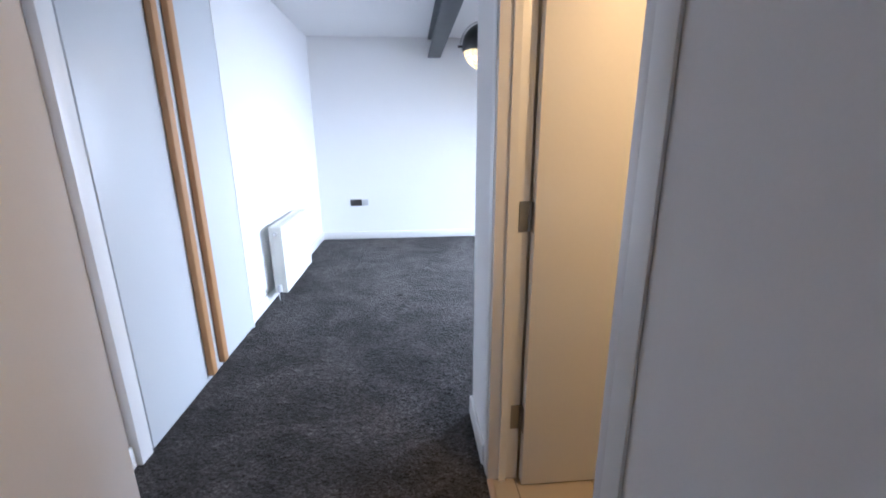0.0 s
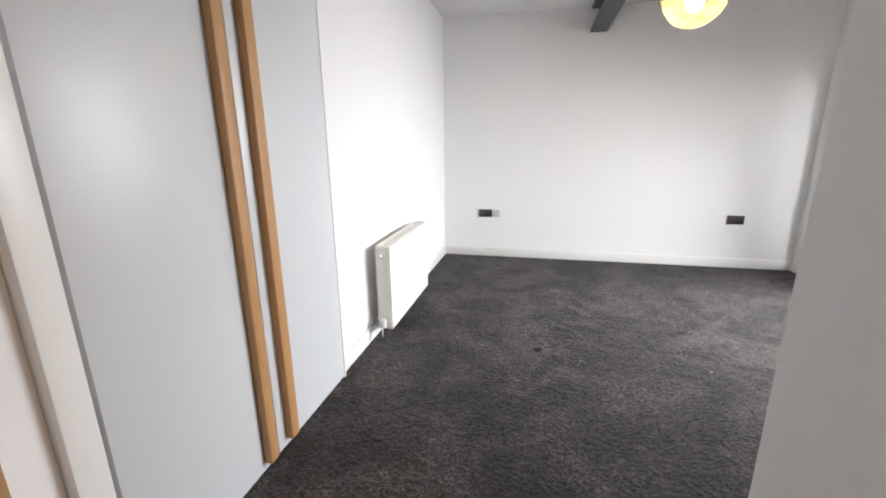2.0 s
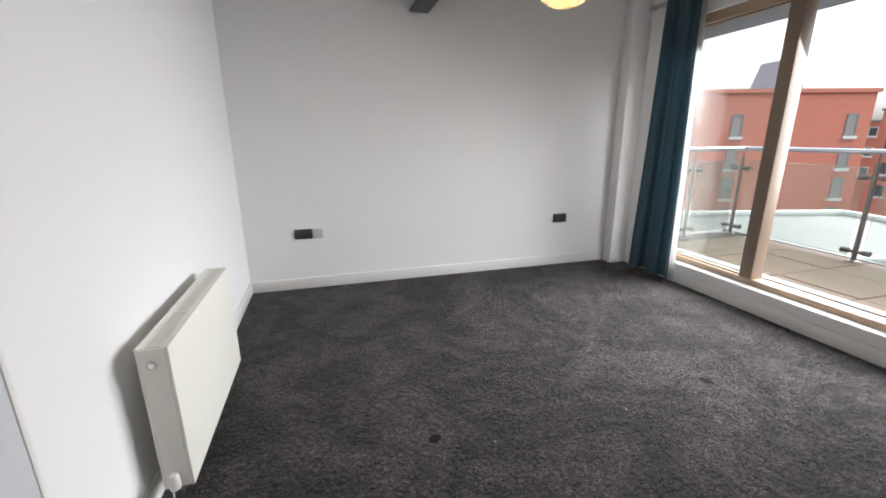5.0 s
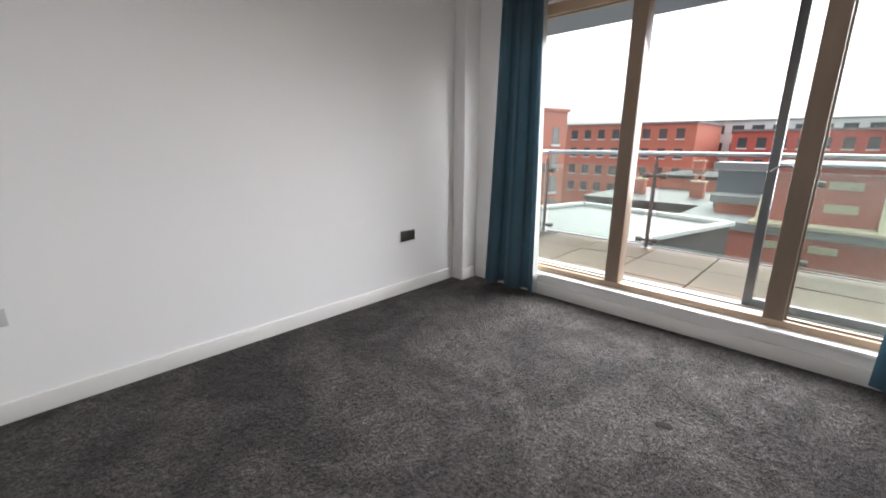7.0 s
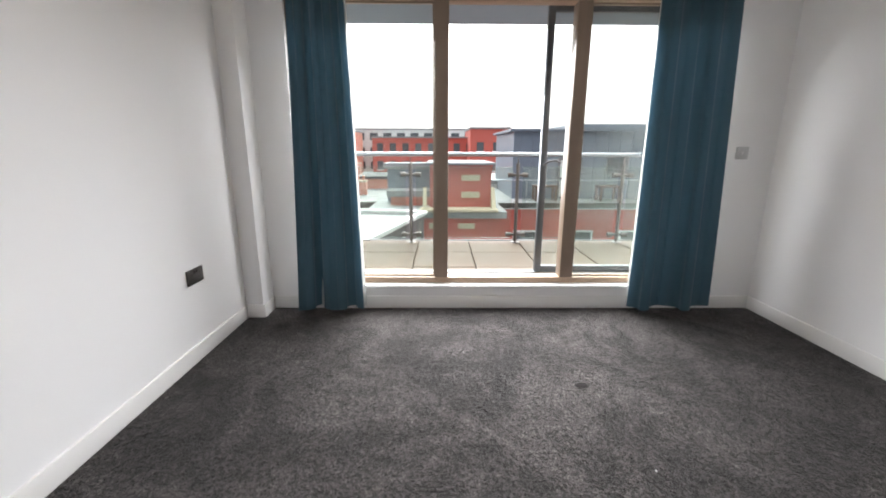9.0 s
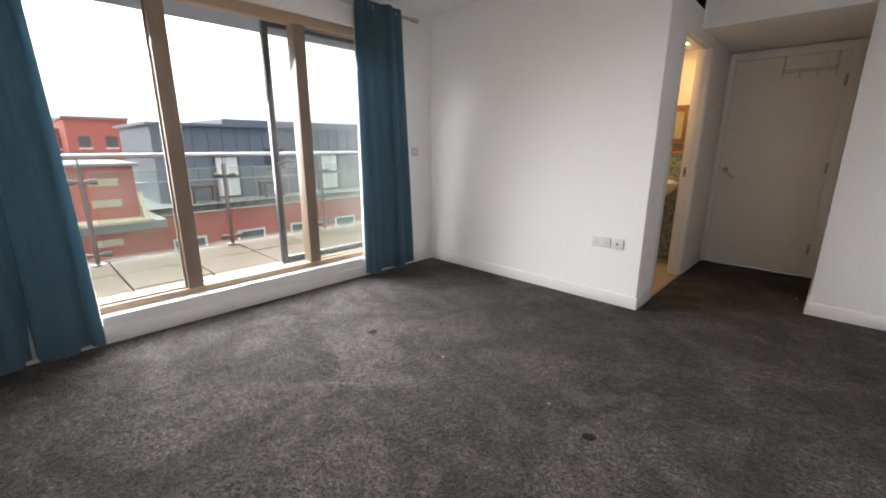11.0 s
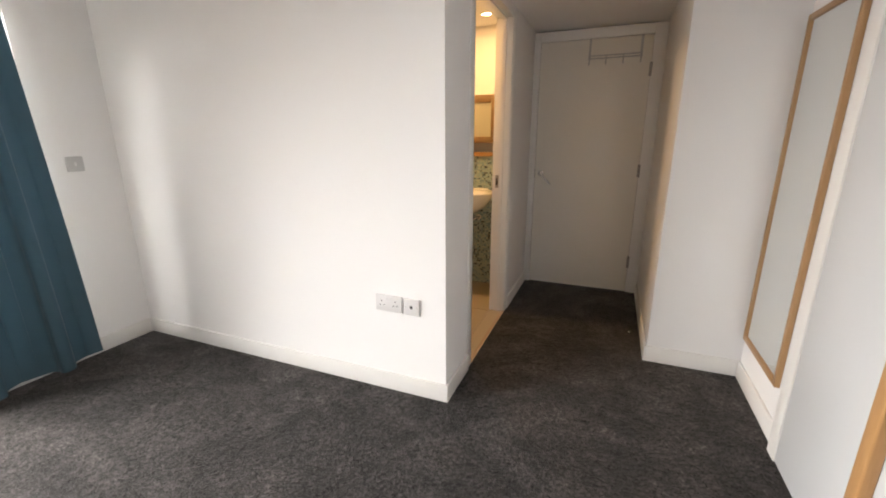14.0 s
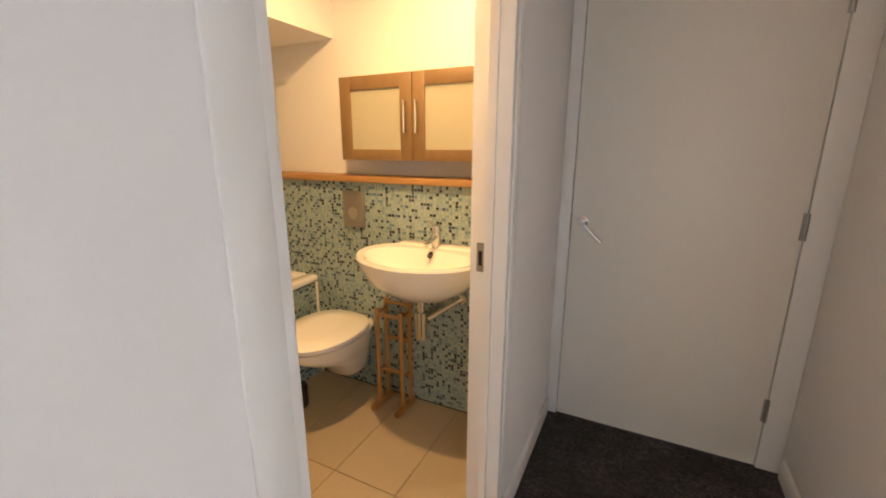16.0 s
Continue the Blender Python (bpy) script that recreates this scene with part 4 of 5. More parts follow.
def basin():
    b = thing("washbasin", (0.47, YT, 0.84), "white porcelain wall-hung washbasin with chrome mixer tap", "washbasin")
    cx, cy = 0.50, -1.58
    bm = bmesh.new()
    rings = [oval(bm, cx, cy - 0.04, 0.655, 0.09, 0.08, 0.10), oval(bm, cx, cy - 0.02, 0.675, 0.16, 0.14, 0.16), oval(bm, cx, cy, 0.74, 0.24, 0.20, 0.19), oval(bm, cx, cy, 0.81, 0.285, 0.235, 0.205),
             oval(bm, cx, cy, 0.842, 0.295, 0.242, 0.208), oval(bm, cx, cy, 0.852, 0.288, 0.236, 0.204), oval(bm, cx, cy + 0.01, 0.848, 0.255, 0.205, 0.115), oval(bm, cx, cy + 0.01, 0.80, 0.22, 0.17, 0.09),
             oval(bm, cx, cy + 0.01, 0.745, 0.13, 0.11, 0.06), oval(bm, cx, cy + 0.01, 0.735, 0.03, 0.03, 0.03)]
    loft(bm, rings)
    part("bowl", bm, PORCELAIN, b)
    part("back_ledge", B(cx - 0.20, cx + 0.20, YT - 0.003, YT + 0.075, 0.80, 0.858, bevel=0.012, seg=3), PORCELAIN, b)
    part("overflow", R(((cx, cy - 0.104, 0.830), (cx, cy - 0.082, 0.822)), r=0.012, seg=16), DARK_STEEL, b, "dark overflow hole")
    part("waste", lathe([(0, 0.0), (0.022, 0.0), (0.022, 0.004), (0, 0.006)], (cx, cy + 0.01, 0.736), 20), CHROME, b)
    bm = bmesh.new()
    rod(bm, (cx, cy - 0.152, 0.85), (cx, cy - 0.152, 0.935), 0.023, 0.020, seg=20)
    rod(bm, (cx, cy - 0.145, 0.905), (cx, cy - 0.055, 0.885), 0.014, 0.012, seg=16)
    rod(bm, (cx, cy - 0.055, 0.888), (cx, cy - 0.055, 0.868), 0.011, seg=16)
    tap = part("tap", bm, CHROME, b, "chrome single-lever mixer tap")
    bm = bmesh.new()
    rod(bm, (cx, cy - 0.152, 0.935), (cx, cy - 0.152, 0.952), 0.021, seg=20)
    rod(bm, (cx, cy - 0.152, 0.952), (cx, cy - 0.085, 0.978), 0.009, 0.006, seg=12)
    part("tap_lever", bm, CHROME, tap)
    bm = bmesh.new()
    rod(bm, (cx, cy, 0.58), (cx, cy, 0.66), 0.016, seg=18)
    rod(bm, (cx, cy, 0.46), (cx, cy, 0.585), 0.028, seg=20)
    rod(bm, (cx, cy, 0.555), (cx, YT, 0.555), 0.015, seg=16)
    part("waste_trap", bm, CHROME, b, "chrome bottle trap")
    part("supply_pipe", R(((cx - 0.115, YT + 0.02, 0.60), (cx - 0.02, cy - 0.02, 0.545)), r=0.011), CHROME, b, "chrome waste pipe to the wall")
    part("supply_pipe", R(((cx - 0.115, YT, 0.60), (cx - 0.115, YT + 0.022, 0.60)), r=0.024, seg=20), CHROME, b)
    b.matrix_basis = pose(0.47, YT, 0.862)


basin()


def toilet():
    t = thing("toilet", (0.98, YT, 0.1), "white wall-hung toilet with its lid down", "toilet")
    cx = 1.005
    bm = bmesh.new()
    rings = [oval(bm, cx, YT + 0.12, 0.125, 0.075, 0.08, 0.115, square=0.8), oval(bm, cx, YT + 0.13, 0.145, 0.095, 0.10, 0.128, square=0.8), oval(bm, cx, YT + 0.15, 0.225, 0.112, 0.135, 0.148, square=0.85),
             oval(bm, cx, YT + 0.20, 0.285, 0.145, 0.225, 0.198, square=0.9), oval(bm, cx, YT + 0.24, 0.345, 0.172, 0.27, 0.238, square=0.9), oval(bm, cx, YT + 0.25, 0.39, 0.180, 0.275, 0.248, square=0.88)]
    loft(bm, rings)
    part("bowl", bm, PORCELAIN, t)
    bm = bmesh.new()
    rings = [oval(bm, cx, YT + 0.27, 0.394, 0.176, 0.250, 0.20, square=0.85), oval(bm, cx, YT + 0.27, 0.406, 0.178, 0.254, 0.203, square=0.85)]
    loft(bm, rings)
    part("seat", bm, PORCELAIN, t)
    bm = bmesh.new()
    rings = [oval(bm, cx, YT + 0.27, 0.411, 0.188, 0.270, 0.208, square=0.82), oval(bm, cx, YT + 0.27, 0.425, 0.190, 0.272, 0.210, square=0.82), oval(bm, cx, YT + 0.27, 0.432, 0.180, 0.260, 0.200, square=0.82), oval(bm, cx, YT + 0.27, 0.434, 0.10, 0.16, 0.12, square=0.82)]
    loft(bm, rings)
    part("lid", bm, PORCELAIN, t, "closed white lid")
    for s in (-0.075, 0.075):
        part("lid_hinge", R(((cx + s - 0.025, YT + 0.055, 0.415), (cx + s + 0.025, YT + 0.055, 0.415)), r=0.012), CHROME, t)
    t.matrix_basis = pose(0.98, YT, 0.132)
    f = thing("flush_plate", (1.007, YT, 1.0), "dark chrome flush plate with a round button", "flush plate")
    part("face_plate", B(0.940, 1.075, YT + 0.0, YT + 0.012, 0.915, 1.105, bevel=0.004), HINGE_STEEL, f)
    part("button", R(((1.007, YT + 0.012, 0.99), (1.007, YT + 0.018, 0.99)), r=0.032, seg=28), CHROME, f)


toilet()


def bath():
    b = thing("bath", (1.8, -1.1, 0), "white bath with a mosaic-tiled side panel", "bath")
    x0 = 1.31
    panel = part("side_panel", B(x0 + 0.004, x0 + 0.05, YT - 0.006, -0.13, 0.0, 0.57), TILE_GROUT, b)
    mosaic("mosaic_tiles", panel, (x0 + 0.004, YT, 0.0), (0, 1, 0), (0, 0, 1), (-1, 0, 0), 99, 34, 0.01665, 8)
    part("corner_trim", B(x0 - 0.008, x0 + 0.004, YT - 0.001, YT + 0.011, 0.0, 0.57, bevel=0.002), PORCELAIN, b, "white corner trim")
    bm = bmesh.new()
    box(bm, x0 - 0.012, x0 + 0.07, YT - 0.006, -0.13, 0.57, 0.61, bevel=0.012)
    box(bm, XB - 0.08, XB, YT - 0.006, -0.13, 0.57, 0.61, bevel=0.012)
    box(bm, x0 + 0.07, XB - 0.08, YT - 0.006, YT + 0.08, 0.57, 0.61, bevel=0.012)
    box(bm, x0 + 0.07, XB - 0.08, -0.22, -0.13, 0.57, 0.61, bevel=0.012)
    part("rim", bm, PORCELAIN, b)
    part("tub", B(x0 + 0.06, XB - 0.07, YT + 0.07, -0.21, 0.12, 0.16, x0 + 0.055, x0 + 0.075, YT + 0.07, -0.21, 0.16, 0.58, XB - 0.085, XB - 0.065, YT + 0.07, -0.21, 0.16, 0.58,
                  x0 + 0.075, XB - 0.085, YT + 0.07, YT + 0.09, 0.16, 0.58, x0 + 0.075, XB - 0.085, -0.23, -0.21, 0.16, 0.58), PORCELAIN, b)


bath()


def paper_stand():
    s = thing("bamboo_stand", (0.73, -1.70, 0), "small bamboo stand with two uprights under the basin", "stand")
    for x in (0.655, 0.795):
        part("foot", B(x - 0.016, x + 0.016, -1.765, -1.595, 0.0, 0.03, bevel=0.006), BAMBOO, s)
        for y in (-1.735, -1.655):
            part("upright", R(((x, y, 0.03), (x, y, 0.575 if y < -1.7 else 0.545)), r=0.012), BAMBOO, s)
        for z in (0.52, 0.19):
            part("side_rail", R(((x, -1.735, z), (x, -1.655, z)), r=0.009), BAMBOO, s)
    for y, z in ((-1.735, 0.555), (-1.655, 0.515), (-1.695, 0.19), (-1.735, 0.36)):
        part("crossbar", R(((0.655, y, z), (0.795, y, z)), r=0.010), BAMBOO, s)


paper_stand()
bb = thing("pedal_bin", (1.175, -1.46, 0), "small black pedal bin beside the toilet", "bin")
part("body", lathe([(0, 0.0), (0.045, 0.0), (0.048, 0.01), (0.048, 0.10), (0.0, 0.10)], (1.175, -1.46, 0.0), 28), BLACK, bb)
part("lid", lathe([(0, 0.10), (0.050, 0.10), (0.046, 0.118), (0, 0.125)], (1.175, -1.46, 0.0), 28), BLACK, bb)
# The fitting at (0.60, -1.15) is made up to go with the added lamp.
for x, y in ((0.30, -1.60), (0.60, -1.15)):
    dl = thing("downlight", (x, y, 2.2), "round recessed downlight, lit warm", "downlight", group="bathroom downlights")
    part("bezel", lathe([(0.036, 0.0), (0.045, 0.0), (0.045, -0.006), (0.036, -0.004)], (x, y, 2.2), 28), CHROME, dl)
    part("lens", lathe([(0, -0.002), (0.036, -0.002)], (x, y, 2.2), 28), DOWNLIGHT, dl, "glowing lens")


# ---- the terrace ----
DZ = 0.10
RX, RY = 4.07, 4.01      # lines of the balustrade
structure("terrace", B(XN + WT - 0.02, 4.17, -9.0, 4.19, -0.35, DZ - 0.03), PAVING_BED, "terrace slab under the paving")
structure("terrace_fascia", B(4.17, 4.20, -9.0, 4.19, -0.45, DZ + 0.01), COPING, "pale metal edge of the terrace")
terrace = bpy.data.objects["terrace"]
slab = mesh_of("paving_slab", B(-0.286, 0.286, -0.295, 0.295, -0.03, 0.0, bevel=0.004, seg=1), PAVING)
for i in range(3):
    for j in range(20):
        o = new("paving_slab", slab)
        o.parent = terrace
        o.matrix_basis = pose(3.875 - 0.58 * i, 3.54 - 0.60 * j + 0.004 * ((i * 7 + j * 3) % 3 - 1), DZ + 0.0015 * ((i + 2 * j) % 3))
structure("canopy", B(XN + WT - 0.01, 3.62, -9, 9, 2.36, 2.6), SOFFIT, "underside of the balcony above")
# outer face of the home round the window
structure("facade", B(XN + WT, XN + WT + 0.05, -9, WY0, DZ - 0.4, 2.36, XN + WT, XN + WT + 0.05, WY1, 9, DZ - 0.4, 2.36, XN + WT, XN + WT + 0.05, WY0, WY1, WZ1, 2.36), RENDER_WHITE, "pale rendered outside wall round the window")


def baluster(x, y, facing):
    """A post with a pair of glass clamps, top and bottom."""
    p = thing("balustrade_post", (x, y, DZ), "stainless steel balustrade post with glass clamps", "post", group="balustrade posts")
    bm = bmesh.new()
    rod(bm, (x, y, DZ), (x, y, 1.03), 0.021, seg=18)
    rod(bm, (x, y, 1.03), (x, y, 1.12), 0.008, seg=12)
    part("post", bm, POST_STEEL, p)
    part("base_plate", lathe([(0, 0), (0.055, 0), (0.055, 0.01), (0.03, 0.018), (0, 0.018)], (x, y, DZ), 24), POST_STEEL, p)
    u = Vector((0, 1, 0)) if facing == "x" else Vector((1, 0, 0))
    for z in (DZ + 0.10, DZ + 0.80):
        bm = bmesh.new()
        c = Vector((x, y, z))
        rod(bm, c - u * 0.10, c + u * 0.10, 0.016, seg=14)
        for s in (-1, 1):
            rod(bm, c + u * (s * 0.055), c + u * (s * 0.115), 0.027, seg=16)
        part("glass_clamp", bm, POST_STEEL, p)
    return p


posts_y = (2.72, 1.48, 0.26, -0.96, -2.18)
for y in posts_y:
    baluster(RX, y, "x")
baluster(RX, RY, "x")
baluster(3.35, RY, "y")
hr = thing("handrail", (RX, 0, 1.1), "tubular stainless steel handrail round the terrace", "handrail")
part("rail_tube", R(((RX, -9, 1.13), (RX, RY, 1.13)), r=0.024, seg=18), ALU_RAIL, hr)
part("rail_tube", R(((RX, RY, 1.13), (XN + WT + 0.02, RY, 1.13)), r=0.024, seg=18), ALU_RAIL, hr)
bm = bmesh.new()
bmesh.ops.create_uvsphere(bm, u_segments=18, v_segments=10, radius=0.0245, matrix=Matrix.Translation((RX, RY, 1.13)))
part("corner", bm, ALU_RAIL, hr)


def panel(x0, x1, y0, y1):
    """A balustrade pane with a polished strip along its top and foot."""
    g = thing("glass_panel", ((x0 + x1) / 2, (y0 + y1) / 2, DZ + 0.06), "clear glass balustrade panel with rain marks and painted haze", "glass panel", group="balustrade panels")
    pane = part("pane", B(x0, x1, y0, y1, DZ + 0.06, 0.985), RAIL_GLASS, g)
    pane.visible_shadow = False
    part("polished_edge", B(x0, x1, y0, y1, 0.985, 0.99), GLASS_EDGE, g, "green-grey polished glass edge")
    part("polished_edge", B(x0, x1, y0, y1, DZ + 0.055, DZ + 0.06), GLASS_EDGE, g, "green-grey polished glass edge")


ys = (RY,) + posts_y
for a, b in zip(ys, ys[1:]):
    panel(RX - 0.005, RX + 0.005, b + 0.06, a - 0.06)
for a, b in ((3.41, 4.01), (2.66, 3.29)):
    panel(a, b, RY - 0.005, RY + 0.005)

# ---- beyond the terrace ----
structure("ground", B(-900, 900, -900, 900, -14.2, -14.0), ASPHALT, "grey street far below")


def prism(points, z0, z1):
    bm = bmesh.new()
    a = [bm.verts.new((x, y, z0)) for x, y in points]
    b = [bm.verts.new((x, y, z1)) for x, y in points]
    n = len(points)
    bm.faces.new(a)
    bm.faces.new(b)
    for i in range(n):
        bm.faces.new((a[i], a[(i + 1) % n], b[(i + 1) % n], b[i]))
    bmesh.ops.recalc_face_normals(bm, faces=bm.faces)
    return bm


def lower_roof():
    r = thing("flat_roof", (7, 6, -14), "wet grey flat roof of the lower wing", "roof")
    pts = [(4.22, 4.10), (9.15, 2.76), (9.75, 6.15), (4.22, 7.65)]
    part("roof_deck", prism(pts, -14, -0.36), PUDDLED_ROOF, r)
    ring = pts + pts[:1]
    for (xa, ya), (xb, yb) in zip(ring, ring[1:]):
        d = Vector((xb - xa, yb - ya, 0))
        bm = B(-0.07, d.length + 0.07, -0.07, 0.07, -0.36, -0.27, bevel=0.012)
        bm.transform(Matrix.Translation((xa, ya, 0)) @ Matrix.Rotation(math.atan2(d.y, d.x), 4, "Z"))
        part("parapet_coping", bm, RENDER_WHITE, r, "pale metal parapet coping")


lower_roof()


def building(name, label, corner, turn, length, depth, z0, z1, wall, rows=(), cols=(), win=(1.0, 1.4), roof=COPING, frame_mat=FRAME_WHITE, side_cols=(), sill=True, pane_mat=DARK_PANE):
    """A block: its near corner, the turn of its long face, windows at cols along that face and rows of sill heights."""
    th = thing(name, (corner[0], corner[1], z0), label, "building")
    m = Matrix.Translation((corner[0], corner[1], 0)) @ Matrix.Rotation(radians(turn), 4, "Z")

    def put(nm, bm, material, parent):
        bm.transform(m)
        return part(nm, bm, material, parent)

    w = put("wall", B(0, length, 0, depth, z0, z1), wall, th)
    put("roof", B(-0.15, length + 0.15, -0.15, depth + 0.15, z1, z1 + 0.25), roof, th)
    for z in rows:
        for c in cols:
            f = put("window", B(c, c + 0.09, -0.05, 0.03, z, z + win[1], c + win[0] - 0.09, c + win[0], -0.05, 0.03, z, z + win[1], c + 0.09, c + win[0] - 0.09, -0.05, 0.03, z, z + 0.09,
                                c + 0.09, c + win[0] - 0.09, -0.05, 0.03, z + win[1] - 0.09, z + win[1]), frame_mat, w)
            put("pane", B(c + 0.09, c + win[0] - 0.09, -0.02, 0.01, z + 0.09, z + win[1] - 0.09), pane_mat, f)
            if sill:
                put("sill", B(c - 0.08, c + win[0] + 0.08, -0.14, 0.0, z - 0.18, z), FRAME_WHITE, f)
        for c in side_cols:
            f = put("window", B(-0.05, 0.03, c, c + win[0], z, z + 0.09, -0.05, 0.03, c, c + win[0], z + win[1] - 0.09, z + win[1], -0.05, 0.03, c, c + 0.09, z + 0.09, z + win[1] - 0.09, -0.05, 0.03, c + win[0] - 0.09, c + win[0], z + 0.09, z + win[1] - 0.09), frame_mat, w)
            put("pane", B(-0.02, 0.01, c + 0.09, c + win[0] - 0.09, z + 0.09, z + win[1] - 0.09), pane_mat, f)
    return th


# red brick flats across the wet roof: the long face runs from (22.7, 22.8) to (34.1, 19.4)
flats = building("brick_flats", "red brick block of flats with tall narrow windows", (13.1, 25.7), -16.6, 21.5, 12, -14, 3.85, BRICK_RED,
                 rows=(1.15, -0.95, -2.95, -5.0), cols=(5.2, 12.5, 19.9), win=(0.75, 1.4), roof=BRICK_RED, frame_mat=COPING, pane_mat=PALE_PANE)
plant = bmesh.new()
rings = [[plant.verts.new(p) for p in ((-1.2, -1.2, 0), (0.9, -1.2, 0), (0.9, 1.2, 0), (-1.2, 1.2, 0))], [plant.verts.new(p) for p in ((-0.7, -1.0, 2.1), (0.8, -1.0, 2.1), (0.8, 1.0, 2.1), (-0.7, 1.0, 2.1))]]
loft(plant, rings)
plant.transform(Matrix.Translation((30.4, 23.6, 4.05)) @ Matrix.Rotation(radians(-14.4), 4, "Z"))
part("plant_room", plant, CLAD_LIGHT, flats, "grey rooftop plant room")

# stair tower with stone slots
tw = thing("stair_tower", (15.5, 1.6, -14), "red brick stair tower with pale stone slots and a flat cap", "tower")
part("wall", B(15.0, 18.5, 0.42, 2.74, -14, 0.60), BRICK_BRIGHT, tw)
part("cap", B(14.78, 18.8, 0.28, 2.88, 0.60, 0.69, bevel=0.02), COPING, tw)
for y, z in ((0.85, 0.02), (0.85, -0.62)):
    part("stone_slot", B(14.94, 15.05, y, y + 0.70, z, z + 0.22), STONE, tw)
for y in (2.15, 1.05):
    part("stone_slot", B(14.54, 14.65, y, y + 0.62, -1.75, -1.55), STONE, tw)
part("ledge", B(14.3, 15.0, 0.2, 3.12, -1.09, -0.98, bevel=0.02), STONE, tw)
for y in (0.28, 2.86):
    bm = bmesh.new()
    a = [bm.verts.new(p) for p in ((14.40, y, -0.98), (15.0, y, -0.98), (15.0, y, -0.22))]
    b = [bm.verts.new((v.co.x, y + 0.14, v.co.z)) for v in a]
    bm.faces.new(a), bm.faces.new(b)
    for i in range(3):
        bm.faces.new((a[i], a[(i + 1) % 3], b[(i + 1) % 3], b[i]))
    bmesh.ops.recalc_face_normals(bm, faces=bm.faces)
    part("buttress", bm, STONE, tw, "sloping stone buttress")

building("brick_wing", "lower red brick wing with white windows", (14.6, 5.0), -90, 5.0, 3.5, -14, -1.34, BRICK_BRIGHT, rows=(-4.2, -7.2), cols=(0.6, 2.2, 3.8), win=(1.0, 1.5))
building("zinc_box", "blue-grey zinc-clad rooftop box", (17.2, 4.62), -90, 1.85, 1.2, -14, 0.34, CLAD_BLUE)
building("orange_wall", "low red brick wall below the zinc box", (16.2, 4.38), -90, 1.6, 0.9, -14, -0.72, BRICK_RED)

# the brick building with a zinc penthouse
TZ = -1.30
building("brick_block", "red brick block under a pale parapet with white windows", (18.9, 0.20), -90, 32, 12, -14, TZ - 0.25, BRICK_BRIGHT, rows=(-4.15, -7.1, -10.1), cols=tuple(1.4 + 2.6 * i for i in range(11)), win=(1.3, 1.5))
ph = thing("penthouse", (21.0, -5, TZ), "blue-grey zinc-clad penthouse set back on the roof", "building")
part("cladding", B(20.5, 27, -31, -1.35, TZ, 2.05), CLAD_BLUE, ph)
part("roof_edge", B(20.3, 27.2, -31.2, -1.15, 2.05, 2.17), CLAD_BLUE, ph)
part("upper_cladding", B(20.55, 26.8, -30.8, -4.3, 2.17, 2.42), CLAD_BLUE, ph)
for i in range(46):
    part("standing_seam", B(20.46, 20.5, -1.7 - 0.63 * i, -1.665 - 0.63 * i, TZ, 2.05), CLAD_BLUE, ph)
for y0, y1, z0, z1, lit in ((-4.85, -3.65, TZ + 0.02, 0.75, 1), (-7.2, -6.1, -0.05, 1.05, 0), (-10.4, -9.2, TZ + 0.02, 0.75, 1)):
    ym = (y0 + y1) / 2
    f = part("window", B(20.42, 20.52, y0, y0 + 0.1, z0, z1, 20.42, 20.52, y1 - 0.1, y1, z0, z1, 20.42, 20.52, y0 + 0.1, y1 - 0.1, z1 - 0.1, z1, 20.42, 20.52, y0 + 0.1, y1 - 0.1, z0, z0 + 0.1,
                        20.42, 20.52, y0 + 0.1, y1 - 0.1, (z0 + z1) / 2 - 0.05, (z0 + z1) / 2 + 0.05), ALU_DARK, ph)
    part("blind", B(20.46, 20.505, y0 + 0.1, y1 - 0.1, z0 + 0.1, z1 - 0.1), RENDER_WHITE if lit else DARK_PANE, f)
for y0, y1 in ((-2.3, -3.4), (-5.5, -6.5)):
    tb = thing("terrace_table", (19.7, (y0 + y1) / 2, TZ), "brown timber table on the far terrace", "table", group="tables on the far terrace")
    part("tabletop", B(19.4, 20.1, y1, y0, TZ + 0.67, TZ + 0.75), TABLE_WOOD, tb)
    for y in (y0 - 0.06, y1 + 0.06):
        for x in (19.45, 20.05):
            part("leg", B(x - 0.05, x + 0.05, y - 0.05, y + 0.05, TZ, TZ + 0.67), TABLE_WOOD, tb)
structure("terrace_far", B(18.75, 21, -31.8, 0.2, TZ - 0.3, TZ), RENDER_WHITE, "pale roof terrace and parapet of the far block")
fr = thing("far_railing", (19.1, -5, TZ), "thin metal railing along the far parapet", "railing")
part("rail", R(((19.1, 0.1, TZ + 1.05), (19.1, -31, TZ + 1.05)), r=0.025, seg=8), ALU_RAIL, fr)
for i in range(19):
    part("post", R(((19.1, -0.2 - 1.6 * i, TZ), (19.1, -0.2 - 1.6 * i, TZ + 1.05)), r=0.02, seg=8), ALU_RAIL, fr)

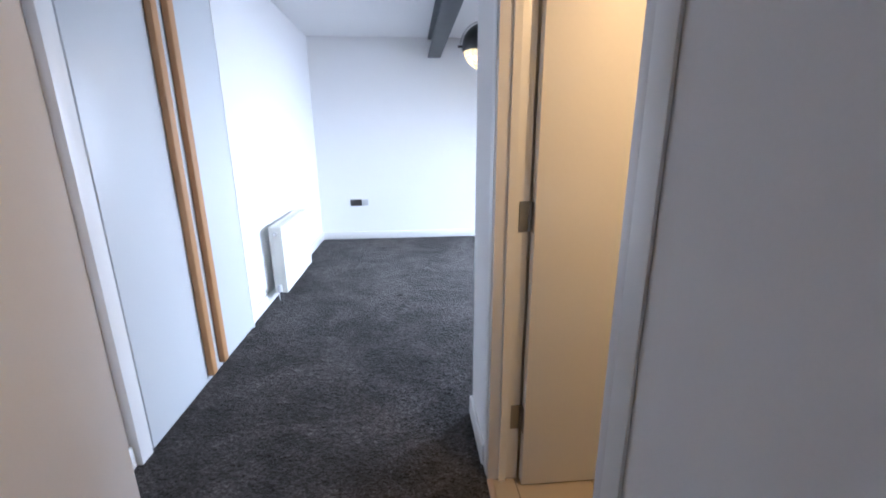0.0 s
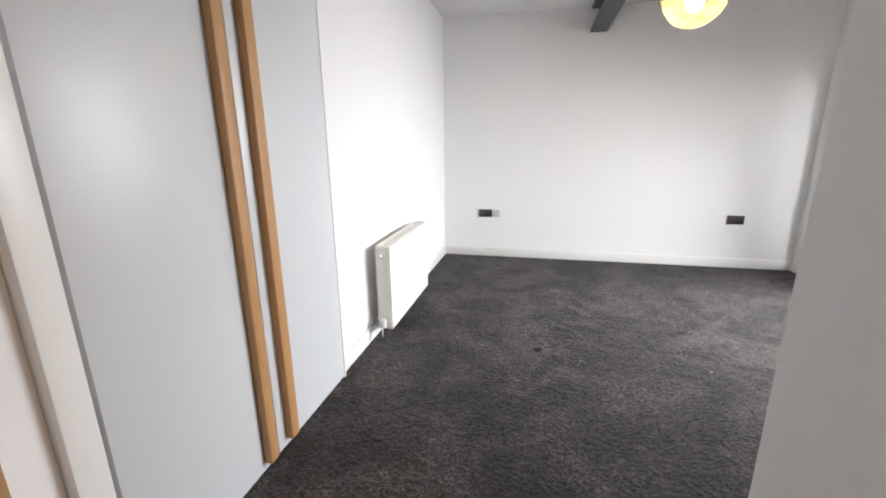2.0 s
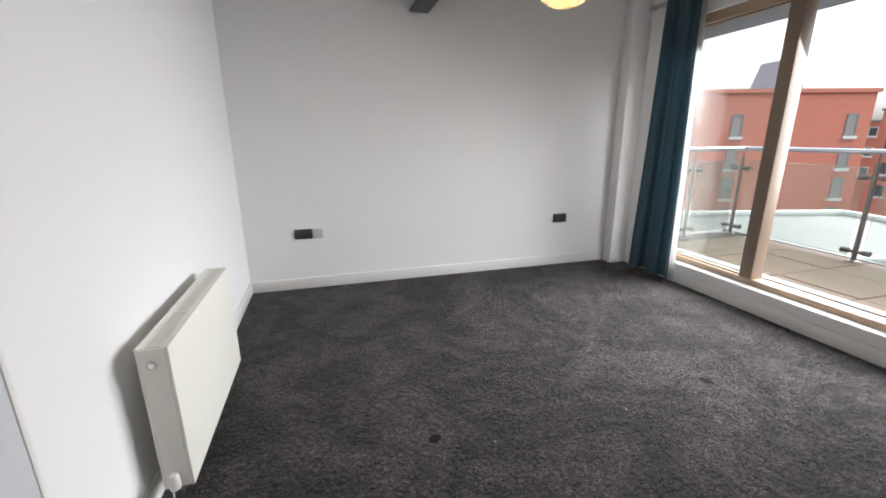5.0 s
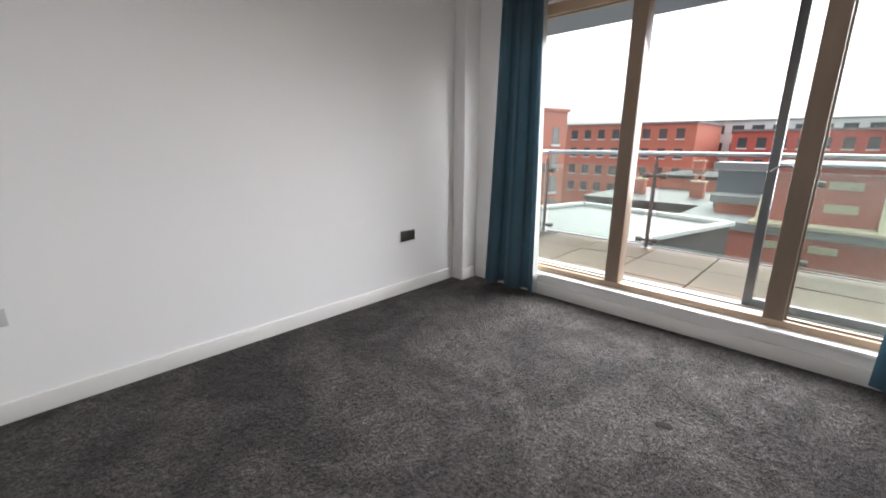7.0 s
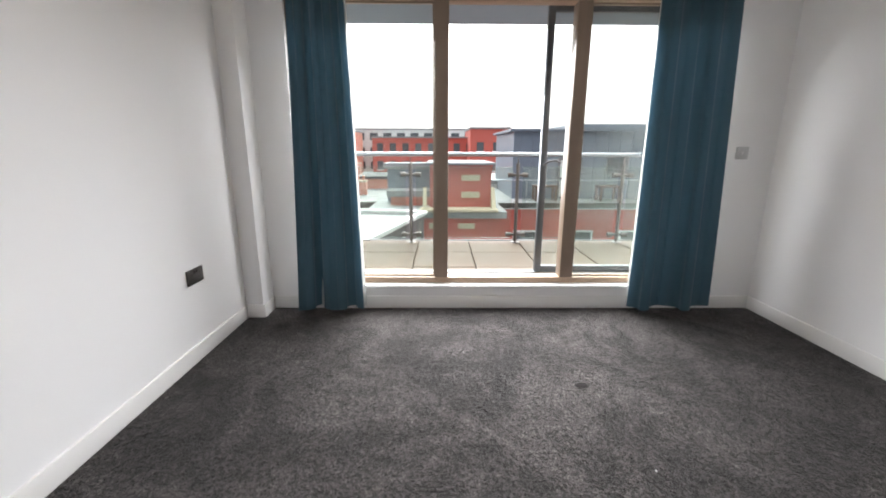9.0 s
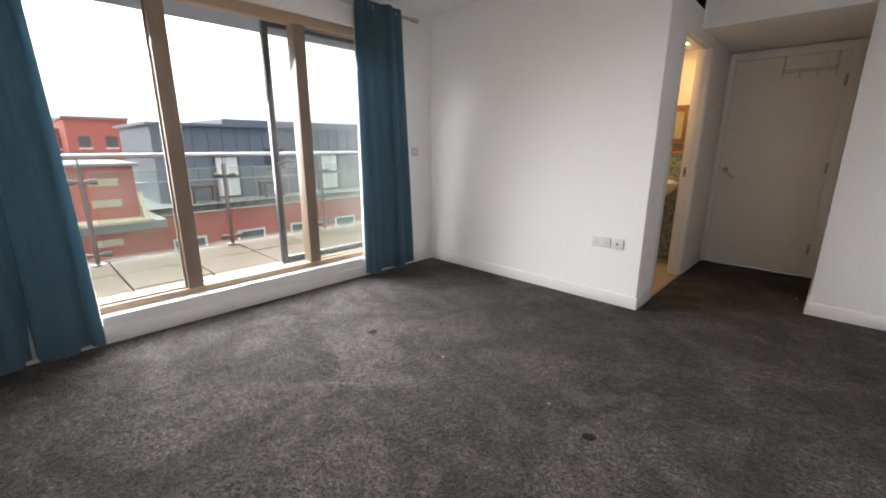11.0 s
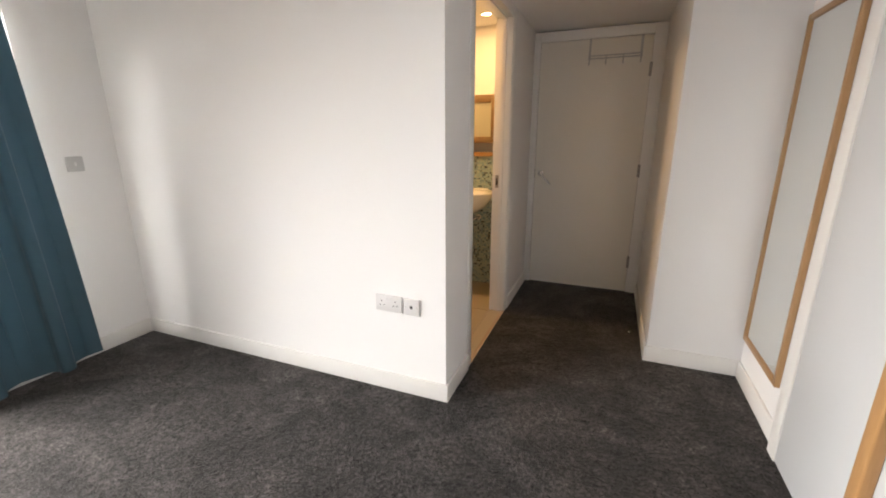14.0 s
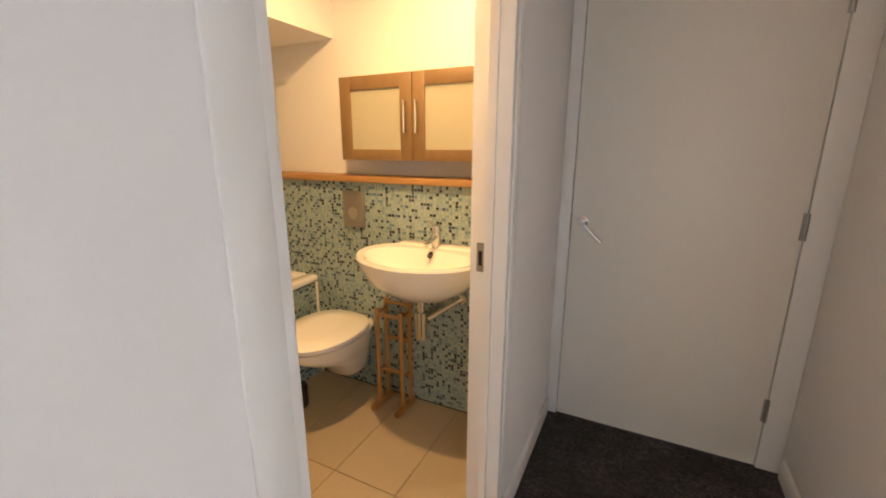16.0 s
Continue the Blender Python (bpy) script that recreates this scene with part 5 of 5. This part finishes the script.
# distant blocks
building("far_brick_flats", "distant long red brick block of flats", (64, 12.6), -90, 17.0, 14, -14, 2.75, BRICK_BRIGHT, rows=(0.75, -1.9, -4.6, -7.3), cols=tuple(0.7 + 1.95 * i for i in range(8)), win=(0.95, 1.25), frame_mat=DARK_PANE)
building("far_brick_flats", "distant tall red brick block of flats", (62, 34.5), -90, 18.3, 14, -14, 3.85, BRICK_RED, rows=(1.9, -0.7, -3.3, -5.9), cols=tuple(0.9 + 2.15 * i for i in range(8)), win=(1.0, 1.3), frame_mat=DARK_PANE)
building("far_brick_flats", "distant low red brick block of flats", (75, 62), -90, 26, 14, -14, 2.9, BRICK_RED, rows=(0.9, -1.9, -4.7), cols=tuple(1.0 + 2.6 * i for i in range(9)), win=(1.1, 1.3))
building("far_white_flats", "distant white rendered block with dark windows", (78, 23.5), -90, 31, 14, -14, 4.55, RENDER_WHITE, rows=(2.7, 0.1, -2.5, -5.1), cols=tuple(0.8 + 2.5 * i for i in range(12)), win=(1.5, 1.3), frame_mat=ALU_DARK, sill=False)
building("far_brick_block", "distant bright red stepped block", (58, -1.9), -90, 5.4, 12, -14, 3.85, BRICK_BRIGHT, rows=(0.9, -1.8), cols=(0.9, 3.2), win=(1.0, 1.2), frame_mat=DARK_PANE)
building("grey_hall", "low grey-roofed hall among the roofs", (30, 15.5), -90, 9, 10, -14, -2.9, WET_ROOF, roof=WET_ROOF)
building("slate_hall", "low slate-roofed workshop among the roofs", (40, 13.5), -90, 7, 8, -14, -1.7, BRICK_RED, roof=ASPHALT)
building("white_roof", "pale flat roof beyond the stair tower", (26, 0.2), -90, 2.4, 8, -14, -1.0, RENDER_WHITE)
for x, y, z in ((34.0, 13.0, -2.65), (34.5, 9.0, -2.65), (43.0, 11.0, -1.45)):
    chimney = thing("chimney_stack", (x, y, z), "small brick chimney stack on a low roof", "chimney", group="chimneys on the roofs")
    part("stack", B(x - 0.3, x + 0.3, y - 0.45, y + 0.45, z, z + 1.1, bevel=0.02), BRICK_RED, chimney)
    part("capping", B(x - 0.38, x + 0.38, y - 0.53, y + 0.53, z + 1.1, z + 1.22, bevel=0.02), STONE, chimney)
    for d in (-0.22, 0.22):
        part("pot", R(((x, y + d, z + 1.22), (x, y + d, z + 1.6)), r=0.11, seg=10), BRICK_RED, chimney)
